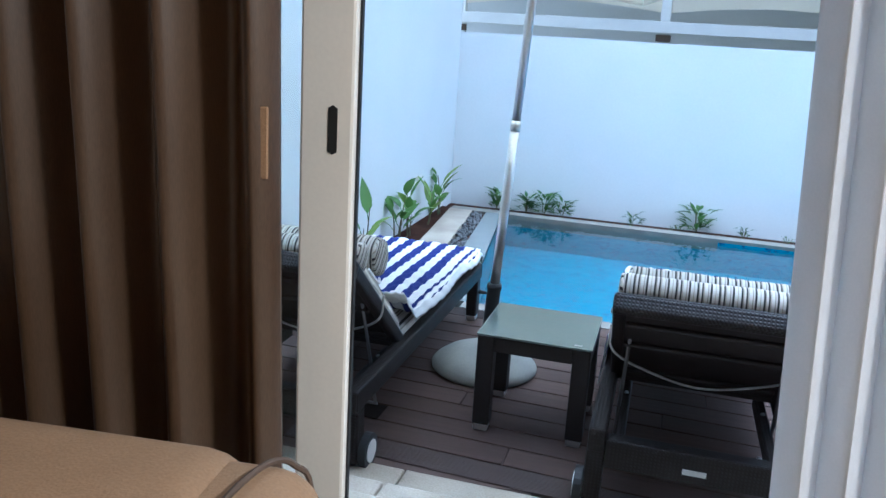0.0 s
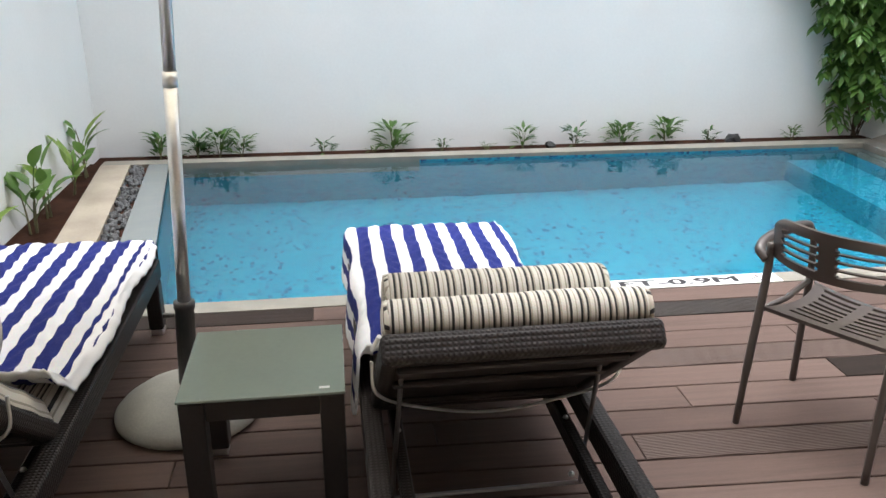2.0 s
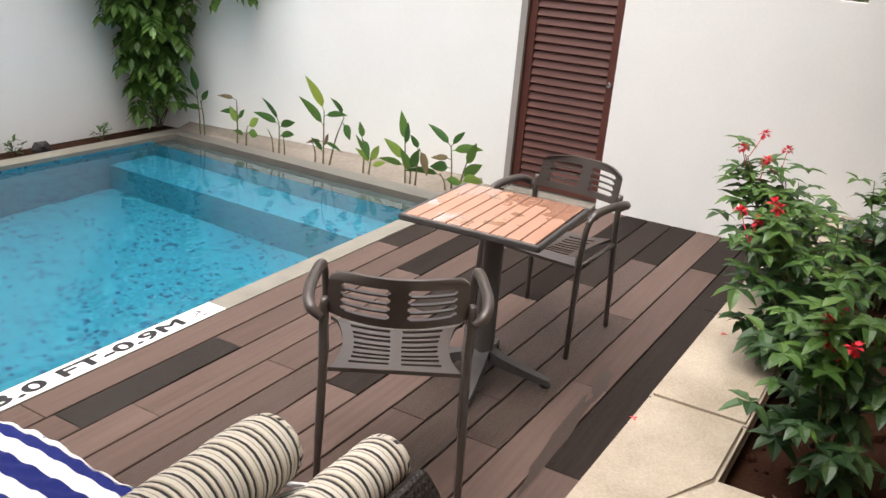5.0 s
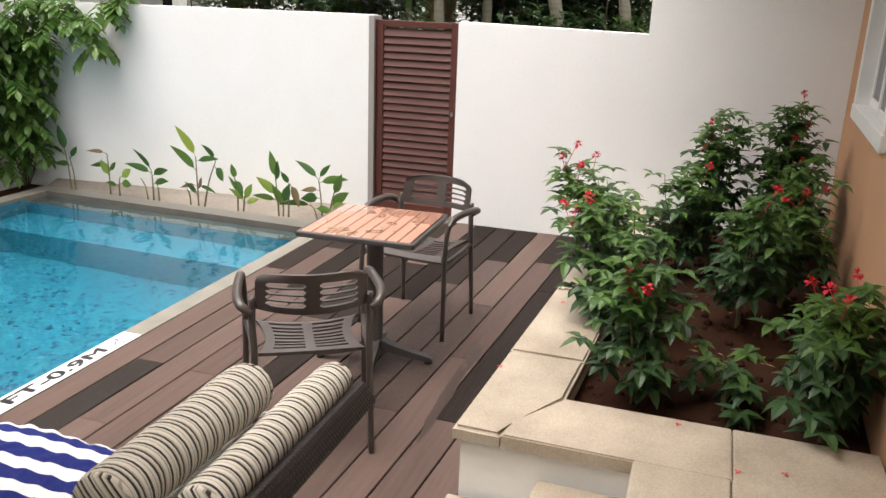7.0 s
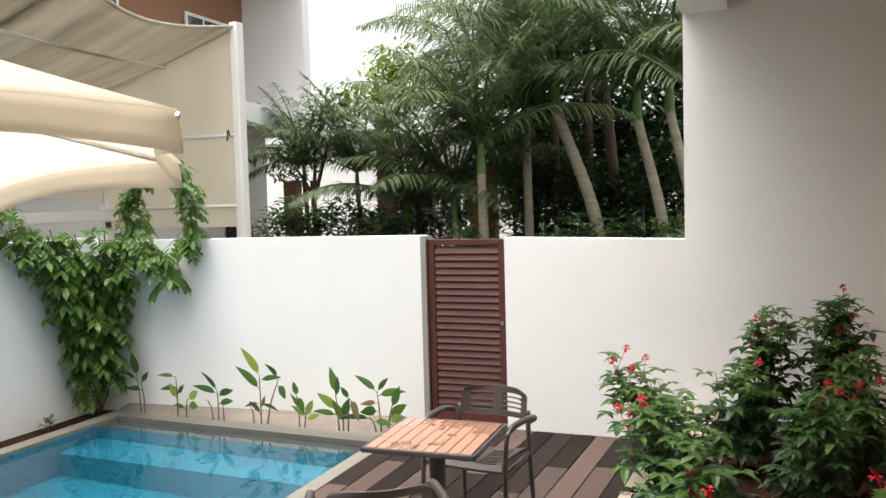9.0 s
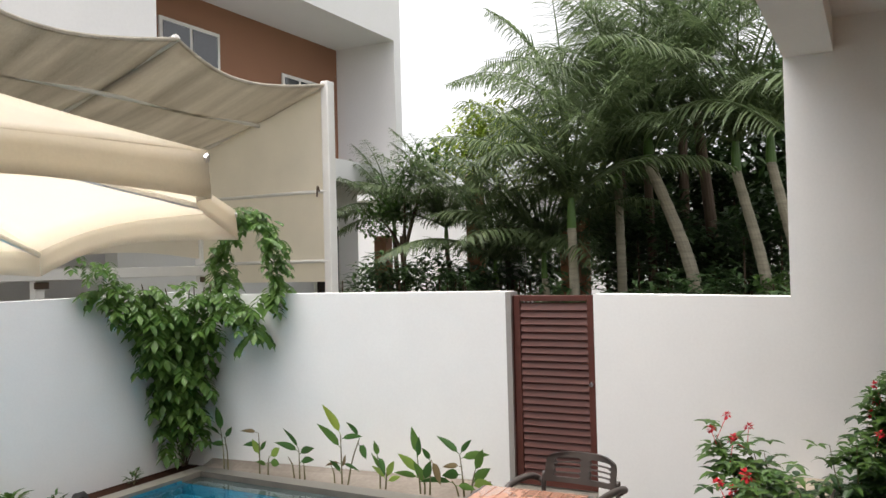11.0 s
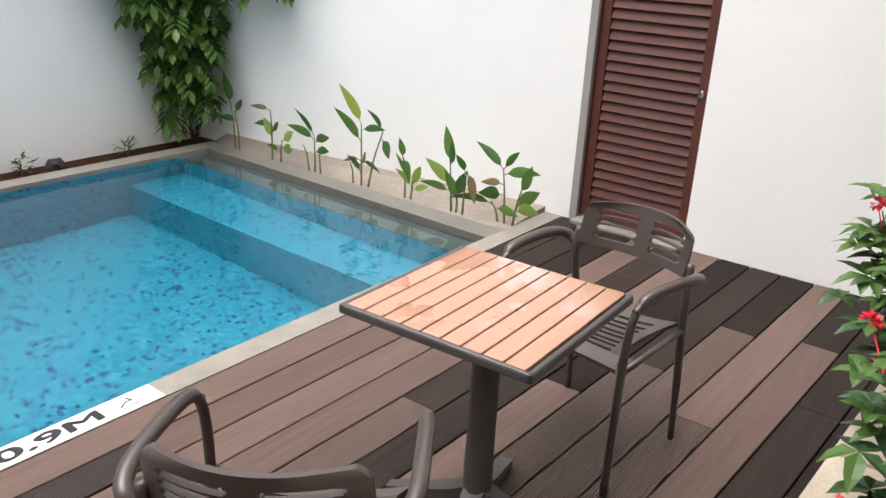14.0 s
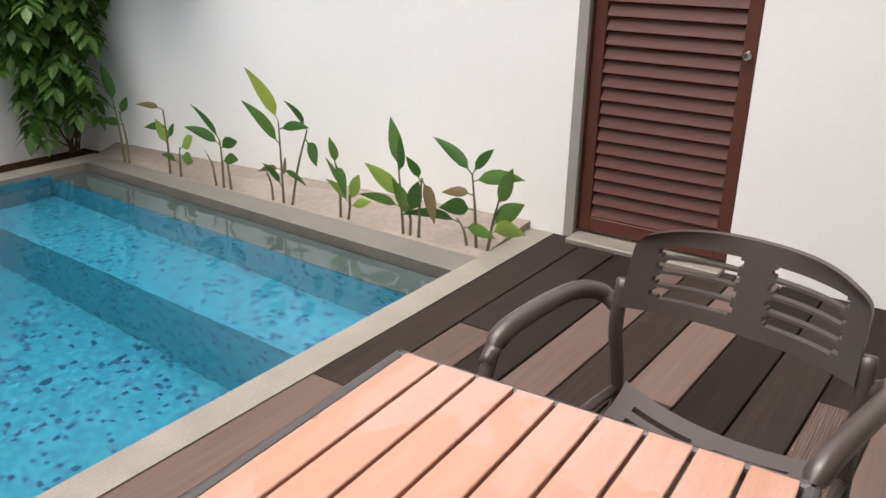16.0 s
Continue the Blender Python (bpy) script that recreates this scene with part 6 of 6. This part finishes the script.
def tree(x, y, trunk_h, crowns, count, leaf, seed, label, material=None, name="tree"):
    """A tree: tapered trunk, limbs towards each clump of the crown, and many single leaves."""
    rnd = random.Random(seed)
    tr = ground_empty(name, pose(x, y, -0.08), label, name.replace("_", " "), "garden trees")
    wood, bm = bmesh.new(), bmesh.new()
    add_tube(wood, [(0, 0, 0), (0.04, 0.03, trunk_h * 0.5), (0.0, 0.08, trunk_h)], [0.09, 0.07, 0.05], 8)
    for c, r in crowns:
        c = Vector(c)
        add_tube(wood, curve_pts([(0, 0.05, trunk_h * 0.85), tuple(c * 0.5 + Vector((0, 0, trunk_h * 0.45))), tuple(c)], 4), [0.05 - 0.04 * k / 8 for k in range(9)], 6)
        for i in range(count):
            d = Vector((rnd.gauss(0, 1), rnd.gauss(0, 1), rnd.gauss(0, 1))).normalized() * rnd.random() ** 0.45
            p = c + Vector((d.x * r, d.y * r, d.z * r * 0.85)) * (1 + 0.3 * noise.noise((d.x * 2 + seed, d.y * 2, d.z * 2)))
            a = rnd.uniform(0, 6.28)
            add_leaf(bm, p, (math.cos(a), math.sin(a), rnd.uniform(-0.6, 0.6)), leaf * rnd.uniform(0.7, 1.3), leaf * 0.42, droop=0.5, seg=2)
    part("trunk", wood, BARK, tr)
    part("crown", bm, material or LEAF_FAR, tr)


tree(14.3, 11.6, 2.6, [((0, 0, 3.5), 0.75), ((0.3, -0.4, 4.1), 0.6), ((-0.2, 0.5, 3.0), 0.6)], 420, 0.16, 11, "slim garden tree with light green crown", LEAF)
tree(15.5, 9.8, 2.8, [((0, 0.3, 4.2), 0.9), ((0, -0.7, 4.6), 0.8), ((0.3, 0.6, 5.0), 0.7), ((0, 1.0, 4.4), 0.8), ((0, -1.3, 4.0), 0.9)], 700, 0.19, 12, "airy garden tree with yellowish green leaves", LEAF_YELLOW)
tree(18.0, 6.5, 3.0, [((0, 0, 3.4), 1.6), ((0, 1.9, 3.0), 1.5), ((0, -1.9, 3.6), 1.6), ((0.3, 1.0, 4.6), 1.3), ((0.4, -1.0, 5.2), 1.4), ((0, -3.2, 3.0), 1.5)], 1100, 0.3, 13, "dense dark garden tree behind the palms")
tree(18.5, 3.6, 3.0, [((0, 0, 3.2), 1.6), ((0, -1.2, 4.4), 1.5), ((0, 1.0, 5.2), 1.4)], 1100, 0.3, 14, "dense dark garden tree behind the palms")
tree(18.5, 9.6, 2.0, [((0, 0, 2.3), 1.2), ((0, 1.5, 2.2), 1.1), ((0, -1.2, 3.2), 1.2)], 900, 0.28, 15, "dense dark garden tree behind the palms")


def hedge(x0, x1, y0, y1, z1, count, leaf, seed, material, label):
    rnd = random.Random(seed)
    hd = ground_empty("hedge", pose((x0 + x1) / 2, (y0 + y1) / 2, -0.08), label, "hedge", "hedges behind the wall")
    bm, wood = bmesh.new(), bmesh.new()
    for i in range(count):
        x, y = rnd.uniform(x0, x1) - (x0 + x1) / 2, rnd.uniform(y0, y1) - (y0 + y1) / 2
        top = z1 * (0.85 + 0.35 * noise.noise((x * 1.3 + seed, y * 1.3, 0)))
        z = top * rnd.random() ** 0.45
        a = rnd.uniform(0, 6.28)
        add_leaf(bm, (x, y, z), (math.cos(a), math.sin(a), rnd.uniform(0.0, 1.2)), leaf * rnd.uniform(0.7, 1.3), leaf * 0.35, droop=0.6, seg=2)
    for i in range(24):
        x, y = rnd.uniform(x0, x1) - (x0 + x1) / 2, rnd.uniform(y0, y1) - (y0 + y1) / 2
        add_tube(wood, [(x, y, 0), (x * 1.01, y * 1.01, z1 * 0.75)], [0.03, 0.012], 5)
    part("foliage", bm, material, hd)
    part("stem", wood, BARK, hd)


hedge(12.8, 14.2, 9.2, 12.4, 2.3, 3200, 0.26, 21, LEAF_FAR, "dark leafy hedge between the palms")
hedge(11.3, 12.2, 4.0, 7.6, 1.75, 2600, 0.24, 22, LEAF_FAR, "low leafy shrubs under the palms")
hedge(14.2, 15.6, 3.0, 7.6, 3.1, 6500, 0.32, 23, LEAF_FAR, "tall dark shrubs under the palms")
hedge(12.2, 13.4, 3.4, 4.6, 2.1, 1500, 0.2, 24, LEAF, "bright green shrubs under the palms")
hedge(16.6, 17.6, 1.6, 8.3, 4.6, 7500, 0.4, 26, LEAF_FAR, "tall dark mass of garden foliage")
hedge(14.5, 15.6, 8.4, 11.0, 2.2, 2400, 0.25, 25, LEAF_FAR, "dark leafy hedge between the palms")

# ---- deck, sign and pebbles ----
sign = ground_empty("depth_sign", pose(2.03, 5.938, 0.0), "white depth marker tile with black lettering set in the coping", "sign")
part("tile", box(0.0, 1.265, 0.0, 0.116, -0.001, 0.003, 0.001), SIGN, sign)
txt = add_text("3.0 FT-0.9M", 0.1, SIGN_BLACK, sign, Matrix.Identity(4), "lettering", "black block lettering")
co = [v.co for v in txt.data.vertices]
x0, x1 = min(c.x for c in co), max(c.x for c in co)
yy0, yy1 = min(c.y for c in co), max(c.y for c in co)
for v in txt.data.vertices:
    v.co = Vector(((v.co.x - x0) / (x1 - x0) * 0.93 + 0.1, (v.co.y - yy0) / (yy1 - yy0) * 0.068 + 0.024, 0.0035 + max(0, v.co.z)))
bold = bmesh.new()
for k, (dx, dy) in enumerate(((0, 0), (0.006, 0.0), (-0.006, 0.0), (0.003, 0.0035), (-0.003, -0.0035))):
    at = len(bold.verts)
    bold.from_mesh(txt.data)
    bold.verts.ensure_lookup_table()
    for v in bold.verts[at:]:
        v.co += Vector((dx, dy, 0.00015 * k))
bold.to_mesh(txt.data)
bold.free()
part("warning_ring", tube([(1.135 + 0.045 * math.cos(k * math.pi / 12), 0.058 + 0.04 * math.sin(k * math.pi / 12), 0.0036) for k in range(25)], 0.0016, 5), RED_MARK, sign)
part("diver_mark", tube([(1.105, 0.04, 0.0036), (1.135, 0.062, 0.0036), (1.16, 0.06, 0.0036), (1.15, 0.085, 0.0036)], 0.0035, 5), SIGN_BLACK, sign)
part("wave_mark", tube(curve_pts([(1.11, 0.03, 0.0036), (1.13, 0.036, 0.0036), (1.15, 0.028, 0.0036), (1.17, 0.034, 0.0036)], 4), 0.002, 5), SIGN_BLACK, sign)

# A flat near-black sheet: the shade in the board gaps is its colour.
tagged(part("under_deck_shade", prism([(LEFT, 3.9), (2.49, 3.9), (6.285, 3.7), (6.285, 5.93), (LEFT, 5.93)], -0.079, -0.03), DECK_SHADE), "near-black sheet coloured as the shade under the deck boards", "underlay", kind="structure")
deck = ground_empty("deck", pose(0, 0, 0), "brown composite pool deck of grooved boards", "deck", kind="structure")
rnd = random.Random(31)
PITCH = 0.1605
joints = {0: [0.85, 2.2, 4.6], 1: [-0.2, 2.23, 3.05, 5.2], 2: [0.5, 2.45, 4.3], 3: [-0.5, 1.2, 3.03, 4.9], 4: [0.2, 2.1, 3.9, 5.6], 5: [-0.3, 1.5, 3.03, 5.1], 6: [0.6, 2.3, 4.4], 7: [-0.1, 1.3, 3.03, 4.8], 8: [0.4, 2.0, 3.35, 5.4], 9: [-0.5, 1.1, 3.03, 4.5], 10: [0.1, 1.9, 3.7, 5.5], 11: [0.7, 3.03, 4.9], 12: [-0.2, 1.7, 3.6, 5.2]}


def seam(k, x):
    """The line between boards, which fans slightly away from the pool's edge."""
    return 5.933 - PITCH * k - 0.0042 * k * (x - 2.7)


for k in range(14):
    cuts = [LEFT + 0.004] + joints[k % 13] + [6.284]
    for i, (x0, x1) in enumerate(zip(cuts, cuts[1:])):
        ribs = (k, i) in ((7, 3), (8, 2), (8, 3), (9, 3), (4, 2), (12, 1), (1, 2))
        dark = (k == 1 and i == 2) or (k >= 11 and x0 > 2.9) or (x0 > 2.8 and rnd.random() < (0.58 if x0 > 3.8 else 0.35)) or rnd.random() < 0.04
        cx = (x0 + x1) / 2
        drop = rnd.uniform(0, 0.0015)
        lows = [max(seam(k + 1, x), (front(x) + 0.002 - 0.024) if x > 2.48 else 3.902) for x in (x0, x1)]
        highs = [seam(k, x) for x in (x0, x1)]
        if min(h - lo for h, lo in zip(highs, lows)) < 0.02:
            continue
        bm = prism([(x0 + 0.0012 - cx, lows[0] + 0.004), (x1 - 0.0015 - cx, lows[1] + 0.004), (x1 - 0.0015 - cx, highs[1] - 0.004), (x0 + 0.0015 - cx, highs[0] - 0.004)], -0.025, -drop)
        bmesh.ops.bevel(bm, geom=[e for e in bm.edges if all(v.co.z > -0.01 for v in e.verts)], offset=0.0025, segments=1, affect="EDGES")
        part("board", bm, (DECK_RIBBED_DARK if ribs else DECK_DARK) if dark else (DECK_RIBBED if ribs else DECK), deck, m=pose(cx, 0, 0))

bm = bmesh.new()
for i in range(330):
    y = rnd.uniform(6.1, 8.85)
    x = west(y) - 0.18 - 0.062 * (8.88 - y) / 2.82 - rnd.uniform(0.0, 0.115)
    r = rnd.uniform(0.012, 0.024)
    bmesh.ops.create_icosphere(bm, subdivisions=1, radius=r, matrix=pose(x, y, -0.026 + r * 0.4, rnd.uniform(0, 360), rnd.uniform(0, 360), 0) @ Matrix.Diagonal((1, 1.3, 0.7, 1)))
tagged(part("pebbles", bm, PEBBLE), "loose grey pebbles in the drain channel", "pebbles", kind="stuff")

# Water left on the boards.
for x, y, ln, wd, turn in ((3.25, 4.16, 0.8, 0.03, 2), (3.75, 4.17, 0.3, 0.035, 8)):
    bm = bmesh.new()
    pts = []
    for k in range(28):
        a = 2 * math.pi * k / 28
        q = 1 + 0.45 * noise.noise((2.2 * math.cos(a) + x, 2.2 * math.sin(a), y))
        pts.append(bm.verts.new((ln * 0.5 * math.cos(a) * q, wd * math.sin(a) * q, 0.0)))
    bm.faces.new(pts)
    tagged(part("wet_patch", bm, WET_DECK, m=pose(x, y, 0.0012, 0, 0, turn)), "thin wet patch drying on the deck boards", "wet patch", "wet patches")
